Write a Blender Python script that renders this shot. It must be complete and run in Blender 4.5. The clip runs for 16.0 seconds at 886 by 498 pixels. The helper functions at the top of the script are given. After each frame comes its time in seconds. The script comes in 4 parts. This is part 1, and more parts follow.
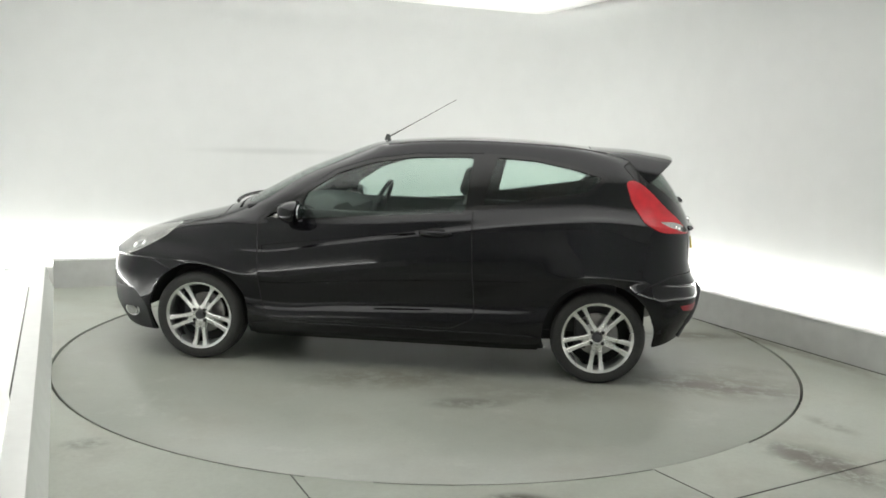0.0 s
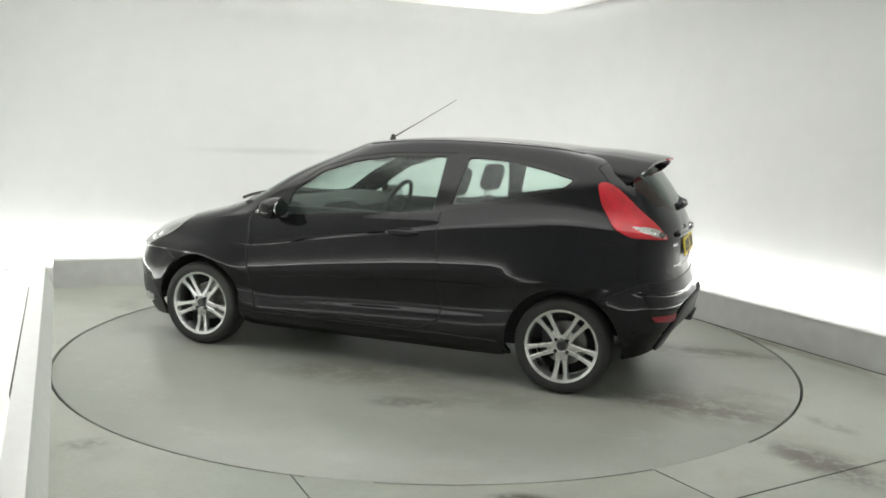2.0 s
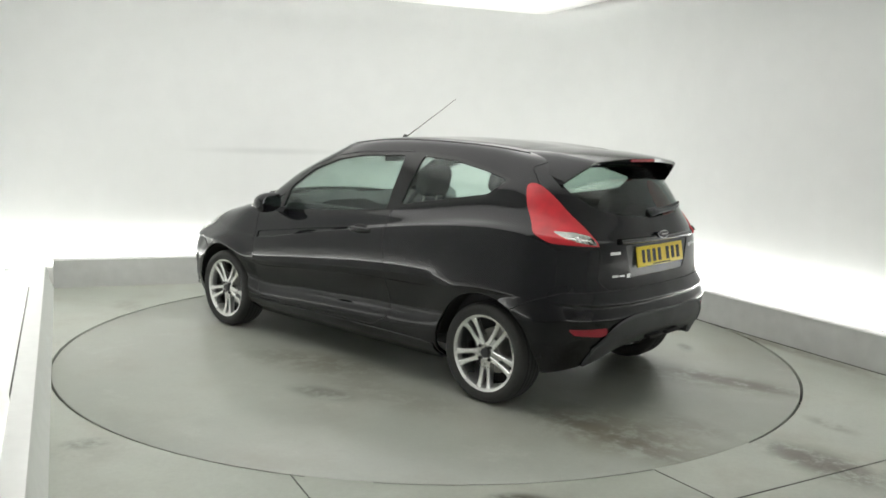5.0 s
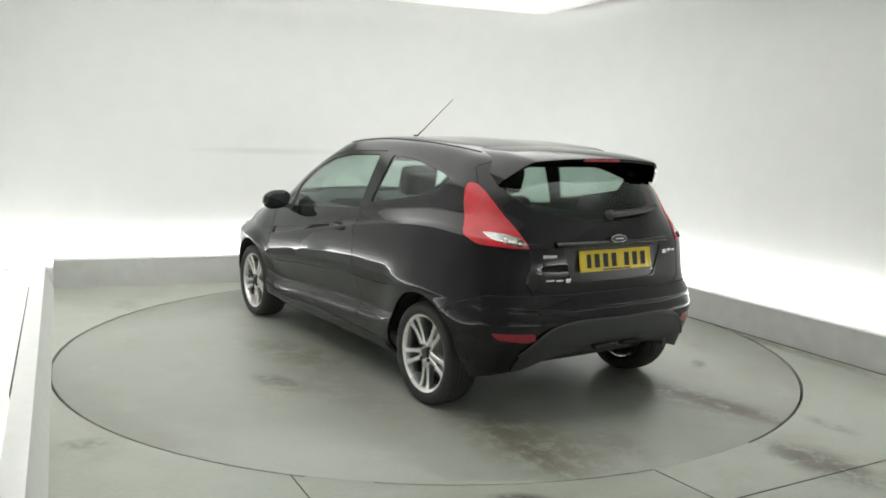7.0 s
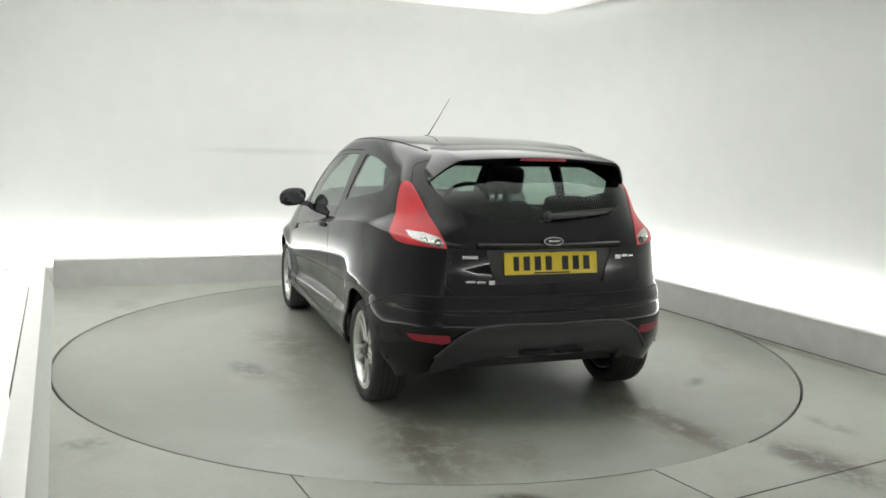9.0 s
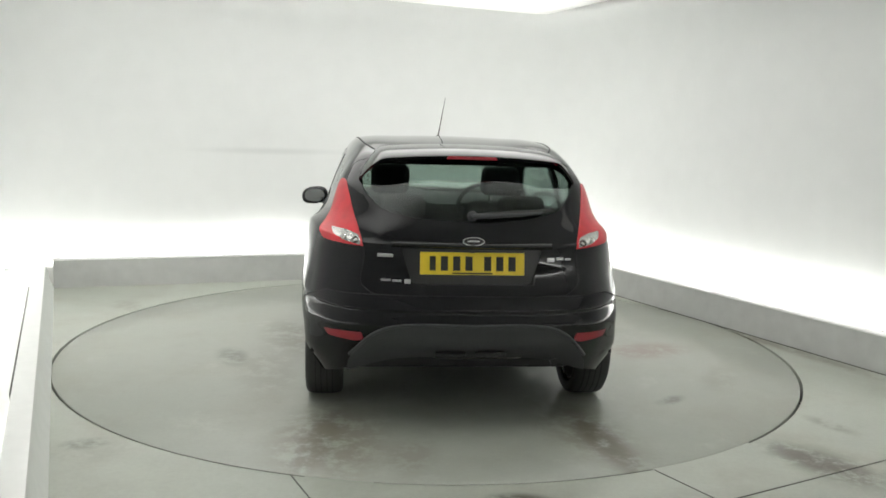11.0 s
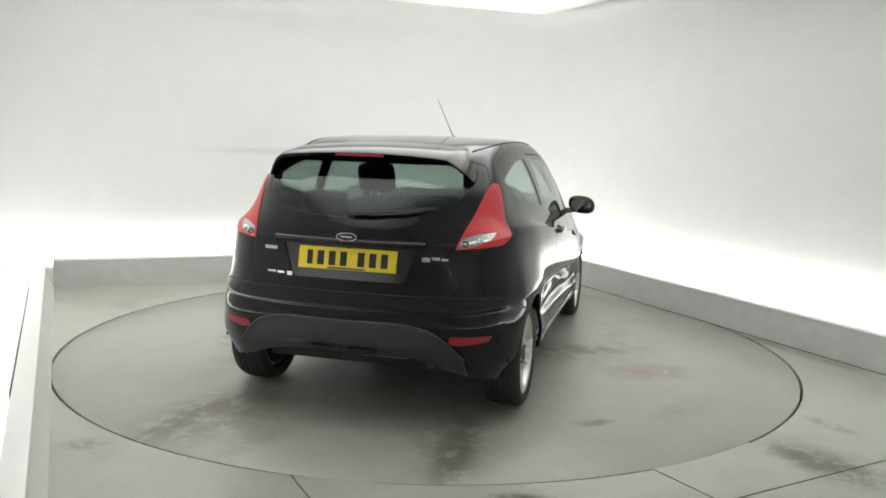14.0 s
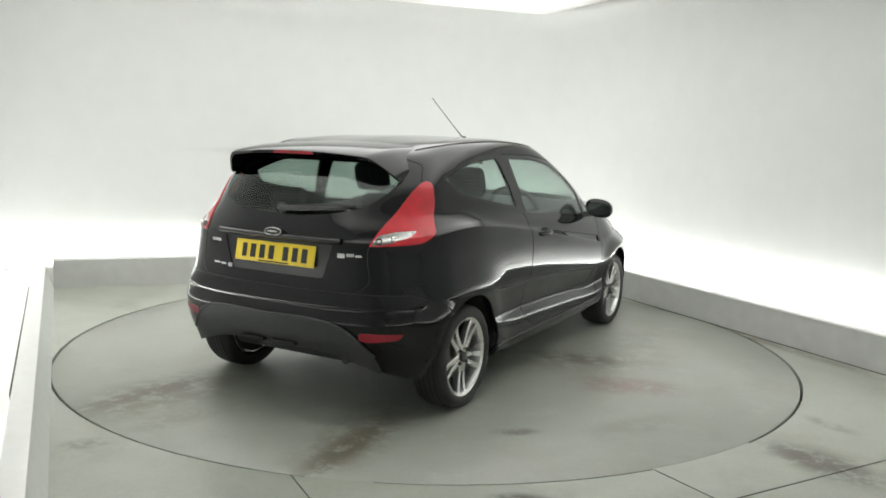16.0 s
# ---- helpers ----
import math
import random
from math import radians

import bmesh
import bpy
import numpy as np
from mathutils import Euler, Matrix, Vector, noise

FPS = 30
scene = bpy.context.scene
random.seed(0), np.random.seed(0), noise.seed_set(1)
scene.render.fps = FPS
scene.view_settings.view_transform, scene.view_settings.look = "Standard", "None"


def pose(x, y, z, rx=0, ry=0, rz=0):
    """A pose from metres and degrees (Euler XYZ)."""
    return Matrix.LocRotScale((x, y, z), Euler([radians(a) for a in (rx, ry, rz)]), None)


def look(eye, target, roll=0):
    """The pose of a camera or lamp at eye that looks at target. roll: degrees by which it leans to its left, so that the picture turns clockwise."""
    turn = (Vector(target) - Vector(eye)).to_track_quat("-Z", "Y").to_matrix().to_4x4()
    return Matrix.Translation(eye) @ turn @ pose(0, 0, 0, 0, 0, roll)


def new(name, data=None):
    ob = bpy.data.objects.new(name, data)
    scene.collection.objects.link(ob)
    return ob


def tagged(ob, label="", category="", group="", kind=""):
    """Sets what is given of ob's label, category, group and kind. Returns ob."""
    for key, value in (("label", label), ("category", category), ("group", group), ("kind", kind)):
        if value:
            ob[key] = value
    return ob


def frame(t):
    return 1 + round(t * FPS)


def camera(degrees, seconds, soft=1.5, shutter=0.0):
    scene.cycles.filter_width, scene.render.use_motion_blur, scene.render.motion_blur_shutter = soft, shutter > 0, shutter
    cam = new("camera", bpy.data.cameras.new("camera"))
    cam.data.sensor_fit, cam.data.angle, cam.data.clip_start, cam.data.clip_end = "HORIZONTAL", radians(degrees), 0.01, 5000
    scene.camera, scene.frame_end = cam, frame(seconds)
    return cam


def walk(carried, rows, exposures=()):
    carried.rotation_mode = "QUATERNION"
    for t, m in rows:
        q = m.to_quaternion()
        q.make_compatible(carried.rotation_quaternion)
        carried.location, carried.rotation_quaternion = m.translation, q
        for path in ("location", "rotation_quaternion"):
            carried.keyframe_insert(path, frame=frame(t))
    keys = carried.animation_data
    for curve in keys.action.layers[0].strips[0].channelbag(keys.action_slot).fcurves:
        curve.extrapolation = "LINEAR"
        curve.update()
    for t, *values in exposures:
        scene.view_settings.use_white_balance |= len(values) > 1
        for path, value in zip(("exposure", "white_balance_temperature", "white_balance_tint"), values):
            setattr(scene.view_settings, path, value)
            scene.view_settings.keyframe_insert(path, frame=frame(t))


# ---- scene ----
from mathutils.bvhtree import BVHTree

TURN_START, TURN_RATE = 173.29, -6.999     # the table's angle at 0 s and its rate in degrees and degrees a second
CAR_AT = (0.125, -0.051)                   # the car's middle on the table

cam = camera(55.57, 16.0, soft=1.7)
EYE = look((0.118, -5.802, 1.467), (0.085, -0.849, 0.783), 1.69)
walk(cam, [(0, EYE), (16, EYE)], exposures=[(0, 0.0), (16, 0.0)])

# ---- light ----
world = bpy.data.worlds.new("world")
world.use_nodes = True
world.node_tree.nodes["Background"].inputs[0].default_value = (0.8, 0.85, 0.9, 1)
world.node_tree.nodes["Background"].inputs[1].default_value = 0.05
scene.world = world
COVE_GLOW, PANEL_GLOW = 12.3, 1.42
CEILING_AT = (-0.30, -0.06)                # middle of the luminous ceiling


# ---- materials ----
def material(name, color, rough=0.5, metal=0.0, vary=0.0, grain=40.0, bump=0.0, coat=0.0, glow=0.0, detail=4.0, coords="Object"):
    m = bpy.data.materials.new(name)
    m.use_nodes = True
    n, l = m.node_tree.nodes, m.node_tree.links
    b = n["Principled BSDF"]
    b.inputs["Base Color"].default_value = (*color, 1)
    b.inputs["Roughness"].default_value = rough
    b.inputs["Metallic"].default_value = metal
    b.inputs["Coat Weight"].default_value = coat
    b.inputs["Coat Roughness"].default_value = 0.03
    if glow:
        b.inputs["Emission Color"].default_value = (*color, 1)
        b.inputs["Emission Strength"].default_value = glow
    if vary or bump:
        tc = n.new("ShaderNodeTexCoord")
        fine = n.new("ShaderNodeTexNoise")
        fine.inputs["Scale"].default_value = grain
        fine.inputs["Detail"].default_value = detail
        l.new(tc.outputs[coords], fine.inputs["Vector"])
        broad = n.new("ShaderNodeTexNoise")
        broad.inputs["Scale"].default_value = grain / 12
        broad.inputs["Detail"].default_value = 3
        l.new(tc.outputs[coords], broad.inputs["Vector"])
        if vary:
            add = n.new("ShaderNodeMath")
            add.operation = "ADD"
            l.new(fine.outputs["Fac"], add.inputs[0])
            l.new(broad.outputs["Fac"], add.inputs[1])
            ramp = n.new("ShaderNodeMapRange")
            ramp.inputs["From Min"].default_value, ramp.inputs["From Max"].default_value = 0.6, 1.4
            ramp.inputs["To Min"].default_value, ramp.inputs["To Max"].default_value = 1 - vary, 1 + vary
            l.new(add.outputs[0], ramp.inputs["Value"])
            mul = n.new("ShaderNodeVectorMath")
            mul.operation = "SCALE"
            mul.inputs[0].default_value = color
            l.new(ramp.outputs[0], mul.inputs["Scale"])
            l.new(mul.outputs[0], b.inputs["Base Color"])
            rr = n.new("ShaderNodeMapRange")
            rr.inputs["To Min"].default_value, rr.inputs["To Max"].default_value = rough * 0.8, min(1, rough * 1.2)
            l.new(broad.outputs["Fac"], rr.inputs["Value"])
            l.new(rr.outputs[0], b.inputs["Roughness"])
        if bump:
            bp = n.new("ShaderNodeBump")
            bp.inputs["Strength"].default_value = bump
            bp.inputs["Distance"].default_value = 0.004
            l.new(fine.outputs["Fac"], bp.inputs["Height"])
            l.new(bp.outputs[0], b.inputs["Normal"])
    return m


def pane_material(name, tint, ior=1.5, rough=0.0):
    """A thin pane: tinted see-through with a Fresnel gloss."""
    m = bpy.data.materials.new(name)
    m.use_nodes = True
    n, l = m.node_tree.nodes, m.node_tree.links
    n.remove(n["Principled BSDF"])
    clear, gloss, mix, fr = (n.new("ShaderNode" + k) for k in ("BsdfTransparent", "BsdfGlossy", "MixShader", "LayerWeight"))
    clear.inputs[0].default_value = (*tint, 1)
    gloss.inputs["Roughness"].default_value = rough
    fr.inputs["Blend"].default_value = 0.5
    power, scale = n.new("ShaderNodeMath"), n.new("ShaderNodeMapRange")
    power.operation = "POWER"
    power.inputs[1].default_value = 5
    scale.inputs["To Min"].default_value = ((ior - 1) / (ior + 1)) ** 2
    l.new(fr.outputs["Facing"], power.inputs[0])
    l.new(power.outputs[0], scale.inputs["Value"])
    l.new(scale.outputs[0], mix.inputs[0])
    l.new(clear.outputs[0], mix.inputs[1])
    l.new(gloss.outputs[0], mix.inputs[2])
    l.new(mix.outputs[0], n["Material Output"].inputs["Surface"])
    return m


def concrete_material(name, stains, pale, paler):
    """Worn grey-green painted concrete: broad clouds, scuffs, and stains (x, y, length, width, turn, strength, colour) in the sheet's own space."""
    m = bpy.data.materials.new(name)
    m.use_nodes = True
    n, l = m.node_tree.nodes, m.node_tree.links
    b = n["Principled BSDF"]
    tc = n.new("ShaderNodeTexCoord")

    def noise_at(scale, detail, rough=0.6):
        x = n.new("ShaderNodeTexNoise")
        x.inputs["Scale"].default_value, x.inputs["Detail"].default_value, x.inputs["Roughness"].default_value = scale, detail, rough
        l.new(tc.outputs["Object"], x.inputs["Vector"])
        return x.outputs["Fac"]

    def span(value, a, c, lo, hi):
        x = n.new("ShaderNodeMapRange")
        x.interpolation_type = "SMOOTHSTEP"
        for key, v in zip(("From Min", "From Max", "To Min", "To Max"), (a, c, lo, hi)):
            x.inputs[key].default_value = v
        l.new(value, x.inputs["Value"])
        return x.outputs[0]

    def times(a, c):
        x = n.new("ShaderNodeMath")
        x.operation = "MULTIPLY"
        l.new(a, x.inputs[0])
        l.new(c, x.inputs[1])
        return x.outputs[0]

    def blend(fac, a, c):
        x = n.new("ShaderNodeMix")
        x.data_type = "RGBA"
        l.new(fac, x.inputs["Factor"])
        for socket, v in ((x.inputs[6], a), (x.inputs[7], c)):
            if isinstance(v, tuple):
                socket.default_value = (*v, 1)
            else:
                l.new(v, socket)
        return x.outputs[2]

    broad, mid, fine = noise_at(0.9, 4), noise_at(4.0, 6), noise_at(45, 5)
    col = blend(span(broad, 0.35, 0.65, 0, 1), pale, paler)
    col = blend(span(mid, 0.50, 0.80, 0, 0.22), col, (0.27, 0.26, 0.22))
    col = blend(span(fine, 0.3, 0.7, 0, 0.16), col, (0.27, 0.27, 0.245))
    col = blend(span(noise_at(1.7, 5, 0.55), 0.46, 0.78, 0, 0.40), col, (0.265, 0.24, 0.19))
    col = blend(span(noise_at(11.0, 6, 0.6), 0.56, 0.80, 0, 0.15), col, (0.19, 0.18, 0.155))
    col = blend(span(noise_at(2.6, 8, 0.72), 0.54, 0.72, 0, 0.35), col, (0.50, 0.525, 0.475))
    ragged = noise_at(7.0, 7, 0.7)
    for x, y, length, width, turn, strength, color in stains:
        mp = n.new("ShaderNodeMapping")
        mp.vector_type = "TEXTURE"
        mp.inputs["Location"].default_value = (x, y, 0)
        mp.inputs["Rotation"].default_value = (0, 0, radians(turn))
        mp.inputs["Scale"].default_value = (length / 2, width / 2, 1)
        l.new(tc.outputs["Object"], mp.inputs["Vector"])
        size = n.new("ShaderNodeVectorMath")
        size.operation = "LENGTH"
        l.new(mp.outputs[0], size.inputs[0])
        mask = times(span(size.outputs["Value"], 0.25, 1.1, strength, 0), span(ragged, 0.36, 0.56, 0.12, 1.0))
        col = blend(mask, col, color)
    l.new(col, b.inputs["Base Color"])
    l.new(span(broad, 0.3, 0.7, 0.30, 0.40), b.inputs["Roughness"])
    b.inputs["Specular IOR Level"].default_value = 0.6
    bp = n.new("ShaderNodeBump")
    bp.inputs["Strength"].default_value, bp.inputs["Distance"].default_value = 0.15, 0.003
    l.new(fine, bp.inputs["Height"])
    l.new(bp.outputs[0], b.inputs["Normal"])
    return m


DARK, RUST, DUST, GRIME = (0.078, 0.068, 0.048), (0.22, 0.125, 0.10), (0.165, 0.15, 0.11), (0.21, 0.195, 0.155)
FLOOR_STAINS = [(1.92, -2.08, 0.95, 0.50, -58, 0.75, GRIME), (1.87, -2.04, 0.70, 0.32, -56, 0.85, DARK), (2.16, -1.51, 0.40, 0.16, -60, 0.6, DUST),
                (2.60, 0.05, 2.0, 0.20, -65, 0.75, GRIME), (2.40, 0.45, 0.8, 0.14, -63, 0.6, DUST), (2.05, 1.0, 1.1, 0.20, -60, 0.6, DUST),
                (-1.53, -2.10, 0.26, 0.17, 20, 0.6, DARK), (-1.45, -2.18, 0.6, 0.4, 10, 0.25, GRIME), (0.44, -2.55, 0.34, 0.15, 0, 0.95, DARK),
                (1.15, -2.55, 1.1, 0.4, 20, 0.3, GRIME), (-2.5, 0.9, 0.6, 0.3, -60, 0.45, DUST)]
TABLE_STAINS = [(-1.90, -0.69, 1.05, 0.24, 6, 1.0, DARK), (-1.75, -0.64, 1.7, 0.55, 10, 0.6, DUST), (-1.85, 0.68, 1.10, 0.26, -9, 0.75, DARK), (-1.85, 0.62, 1.5, 0.75, -6, 0.7, DUST),
                (-2.1, 0.25, 0.7, 0.3, -10, 0.5, GRIME), (-0.40, 1.30, 0.55, 0.25, 15, 0.65, DARK), (-0.22, -1.50, 0.85, 0.50, -70, 0.7, RUST),
                (0.20, -1.04, 0.85, 0.34, -80, 0.75, DARK), (0.15, -1.10, 1.5, 0.8, -60, 0.5, DUST), (-1.32, -1.27, 0.30, 0.13, -50, 0.7, DARK),
                (0.1, 0.92, 1.5, 0.6, 15, 0.65, DUST), (-0.7, 1.05, 1.4, 0.5, 5, 0.5, GRIME), (0.9, -1.25, 1.3, 0.5, 10, 0.45, DUST), (-0.9, -1.75, 0.8, 0.3, -30, 0.4, GRIME)]
M_FLOOR = concrete_material("worn grey floor paint", FLOOR_STAINS, (0.405, 0.435, 0.377), (0.46, 0.485, 0.423))
M_TABLE = concrete_material("worn grey table paint", TABLE_STAINS, (0.33, 0.35, 0.305), (0.38, 0.40, 0.35))


def scuffed_wall(m):
    """Adds a long faint grey scuff at its place on the back wall."""
    n, l = m.node_tree.nodes, m.node_tree.links
    b = n["Principled BSDF"]
    tc, mp, size, fade, mix = (n.new("ShaderNode" + k) for k in ("TexCoord", "Mapping", "VectorMath", "MapRange", "Mix"))
    mp.vector_type, size.operation, fade.interpolation_type, mix.data_type = "TEXTURE", "LENGTH", "SMOOTHSTEP", "RGBA"
    mp.inputs["Location"].default_value = (-1.72, 2.75, 1.235)
    mp.inputs["Rotation"].default_value = (0, 0, radians(21.3))
    mp.inputs["Scale"].default_value = (1.05, 0.3, 0.05)
    fade.inputs["From Min"].default_value, fade.inputs["From Max"].default_value = 0.1, 1.0
    fade.inputs["To Min"].default_value, fade.inputs["To Max"].default_value = 0.24, 0.0
    old = b.inputs["Base Color"].links[0].from_socket
    l.new(tc.outputs["Object"], mp.inputs["Vector"])
    l.new(mp.outputs[0], size.inputs[0])
    l.new(size.outputs["Value"], fade.inputs["Value"])
    l.new(fade.outputs[0], mix.inputs["Factor"])
    l.new(old, mix.inputs[6])
    mix.inputs[7].default_value = (0.30, 0.31, 0.30, 1)
    l.new(mix.outputs[2], b.inputs["Base Color"])


M_PIT = material("dark gap", (0.02, 0.02, 0.02), 0.9)
M_SEAM = material("dirt in a joint", (0.10, 0.098, 0.088), 0.9, vary=0.4, grain=6)
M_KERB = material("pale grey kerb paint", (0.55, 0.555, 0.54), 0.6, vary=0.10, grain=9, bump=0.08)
# left kerb: greenish paint, made paler to carry the light on its face
M_KERBLIT = material("pale green kerb paint with side light in its colour", (0.74, 0.76, 0.73), 0.35, vary=0.06, grain=9, bump=0.05)
M_WALL = material("white wall paint", (0.70, 0.71, 0.70), 0.75, vary=0.03, grain=5, bump=0.05)
scuffed_wall(M_WALL)
M_TUBE = material("white glow", (1.0, 1.0, 0.97), 0.5, glow=COVE_GLOW)
M_CAP = material("white gloss kerb cap", (0.88, 0.88, 0.86), 0.3, vary=0.04, grain=12)
M_PANEL = material("white panel glow", (1.0, 1.0, 0.98), 0.5, glow=PANEL_GLOW)


def fading_border(m, strength):
    """The luminous ceiling: even light that fades over the last half metre before the walls."""
    n, l = m.node_tree.nodes, m.node_tree.links
    geo, mp, sep, ax, ay, far, ramp = (n.new("ShaderNode" + k) for k in ("NewGeometry", "Mapping", "SeparateXYZ", "Math", "Math", "Math", "MapRange"))
    mp.vector_type = "TEXTURE"
    mp.inputs["Location"].default_value = (*CEILING_AT, 0)
    mp.inputs["Rotation"].default_value = (0, 0, radians(24))
    ax.operation = ay.operation = "ABSOLUTE"
    far.operation = "MAXIMUM"
    ramp.interpolation_type = "SMOOTHSTEP"
    for key, v in zip(("From Min", "From Max", "To Min", "To Max"), (1.9, 2.66, strength, 0.0)):
        ramp.inputs[key].default_value = v
    l.new(geo.outputs["Position"], mp.inputs["Vector"])
    l.new(mp.outputs[0], sep.inputs[0])
    l.new(sep.outputs["X"], ax.inputs[0])
    l.new(sep.outputs["Y"], ay.inputs[0])
    l.new(ax.outputs[0], far.inputs[0])
    l.new(ay.outputs[0], far.inputs[1])
    l.new(far.outputs[0], ramp.inputs["Value"])
    l.new(ramp.outputs[0], n["Principled BSDF"].inputs["Emission Strength"])


fading_border(M_PANEL, PANEL_GLOW)
M_PAINT = material("black paint", (0.0050, 0.0050, 0.0064), 0.5, 0.0, coat=1.0)
M_PAINT.node_tree.nodes["Principled BSDF"].inputs["Specular IOR Level"].default_value = 0.0
M_PAINT.node_tree.nodes["Principled BSDF"].inputs["Coat IOR"].default_value = 1.44
M_GLOSSBLACK = material("gloss black trim", (0.006, 0.006, 0.006), 0.10)
M_RECESS = material("satin black", (0.012, 0.012, 0.013), 0.28)
M_RUBBER = material("black rubber", (0.030, 0.030, 0.029), 0.7, vary=0.2, grain=60, bump=0.1)
M_PLASTIC = material("dark grey plastic", (0.040, 0.041, 0.044), 0.55, vary=0.12, grain=120, bump=0.12)
M_ALLOY = material("silver alloy", (0.74, 0.74, 0.73), 0.27, 0.9, vary=0.06, grain=30)
M_STEEL = material("brushed steel", (0.38, 0.37, 0.36), 0.38, 1.0, vary=0.15, grain=50)
M_LETTER = material("dull chrome", (0.42, 0.42, 0.42), 0.35, 1.0)
M_CHROME = material("chrome", (0.80, 0.80, 0.80), 0.08, 1.0)
M_MIRROR = material("mirror glass", (0.42, 0.43, 0.44), 0.04, 1.0)
M_RED = material("red lens", (0.48, 0.004, 0.014), 0.38, coat=0.4, vary=0.28, grain=16)
M_REDDARK = material("red reflector", (0.30, 0.004, 0.018), 0.3, coat=0.4)
M_CLEAR = material("silver lamp bowl", (0.42, 0.42, 0.40), 0.25, 0.7, coat=1.0, vary=0.45, grain=60)
M_LAMPDARK = material("smoked lamp bowl", (0.16, 0.15, 0.14), 0.2, 0.6, coat=1.0)
M_YELLOW = material("yellow plate", (0.78, 0.58, 0.035), 0.35, vary=0.04, grain=30)
M_BLACKINK = material("black ink", (0.012, 0.012, 0.012), 0.4)
M_FABRIC = material("charcoal seat fabric", (0.030, 0.031, 0.034), 0.9, vary=0.25, grain=90, bump=0.3)
M_CABIN = material("black cabin plastic", (0.022, 0.022, 0.024), 0.6, vary=0.1, grain=60)
M_LINING = material("pale grey roof lining", (0.34, 0.34, 0.33), 0.9, vary=0.05, grain=80)
M_GLASS = pane_material("green tinted glass", (0.87, 0.93, 0.905))
M_REARGLASS = pane_material("smoked rear glass", (0.62, 0.68, 0.65))


# ---- mesh helpers ----
def smooth(me, angle=35):
    for f in me.polygons:
        f.use_smooth = True
    me.set_sharp_from_angle(angle=radians(angle))
    return me


def part(name, bm, mat, parent=None, label="", angle=35, at=None):
    """Links a bmesh as one mesh object under a thing or a part."""
    bmesh.ops.recalc_face_normals(bm, faces=bm.faces)
    me = bpy.data.meshes.new(name)
    bm.to_mesh(me)
    bm.free()
    me.materials.append(mat)
    smooth(me, angle)
    ob = new(name, me)
    if at is not None:
        ob.matrix_basis = at
    if parent:
        ob.parent = parent
    return tagged(ob, label)


def box(bm, x0, x1, y0, y1, z0, z1, m=None, bevel=0.0, segments=2):
    made = bmesh.ops.create_cube(bm, size=1)["verts"]
    bmesh.ops.transform(bm, verts=made, matrix=Matrix.Translation(((x0 + x1) / 2, (y0 + y1) / 2, (z0 + z1) / 2)) @ Matrix.Diagonal((abs(x1 - x0), abs(y1 - y0), abs(z1 - z0), 1)))
    if bevel:
        edges = list({e for v in made for e in v.link_edges})
        made = [v for v in bmesh.ops.bevel(bm, geom=edges, offset=bevel, segments=segments, affect="EDGES", profile=0.5)["verts"]]
    if m is not None:
        bmesh.ops.transform(bm, verts=[v for v in made if v.is_valid], matrix=m)
    return bm


def loft(bm, rings, closed=True, caps=False):
    """Quads between rings of equal length."""
    rows = [[bm.verts.new(p) for p in ring] for ring in rings]
    for a, b in zip(rows, rows[1:]):
        n = len(a)
        for i in range(n if closed else n - 1):
            bm.faces.new((a[i], a[(i + 1) % n], b[(i + 1) % n], b[i]))
    if caps:
        bm.faces.new(rows[0][::-1])
        bm.faces.new(rows[-1])
    return bm


def lathe(bm, profile, steps=48, axis="y"):
    """Turns a profile of (radius, along) about an axis."""
    rings = []
    for k in range(steps):
        a = 2 * math.pi * k / steps
        c, s = math.cos(a), math.sin(a)
        rings.append([(r * c, h, r * s) if axis == "y" else (r * c, r * s, h) for r, h in profile])
    return loft(bm, rings + [rings[0]], closed=False)


def tube(bm, path, radius, sides=8, ends=True):
    """A round tube along a path; radius may be a list."""
    path = [Vector(p) for p in path]
    rings = []
    for i, p in enumerate(path):
        way = (path[min(i + 1, len(path) - 1)] - path[max(i - 1, 0)]).normalized()
        side = way.cross(Vector((0, 0, 1)) if abs(way.z) < 0.9 else Vector((1, 0, 0))).normalized()
        up = side.cross(way)
        r = radius[i] if isinstance(radius, (list, tuple)) else radius
        rings.append([p + r * (math.cos(2 * math.pi * k / sides) * side + math.sin(2 * math.pi * k / sides) * up) for k in range(sides)])
    return loft(bm, rings, caps=ends)


def prism(bm, outline, depth, place):
    """A slab from a 2D outline; place(u, v, d) gives the point at depth d."""
    top = [bm.verts.new(place(u, v, 0)) for u, v in outline]
    low = [bm.verts.new(place(u, v, depth)) for u, v in outline]
    n = len(outline)
    bm.faces.new(top)
    bm.faces.new(low[::-1])
    for i in range(n):
        bm.faces.new((top[i], low[i], low[(i + 1) % n], top[(i + 1) % n]))
    return bm


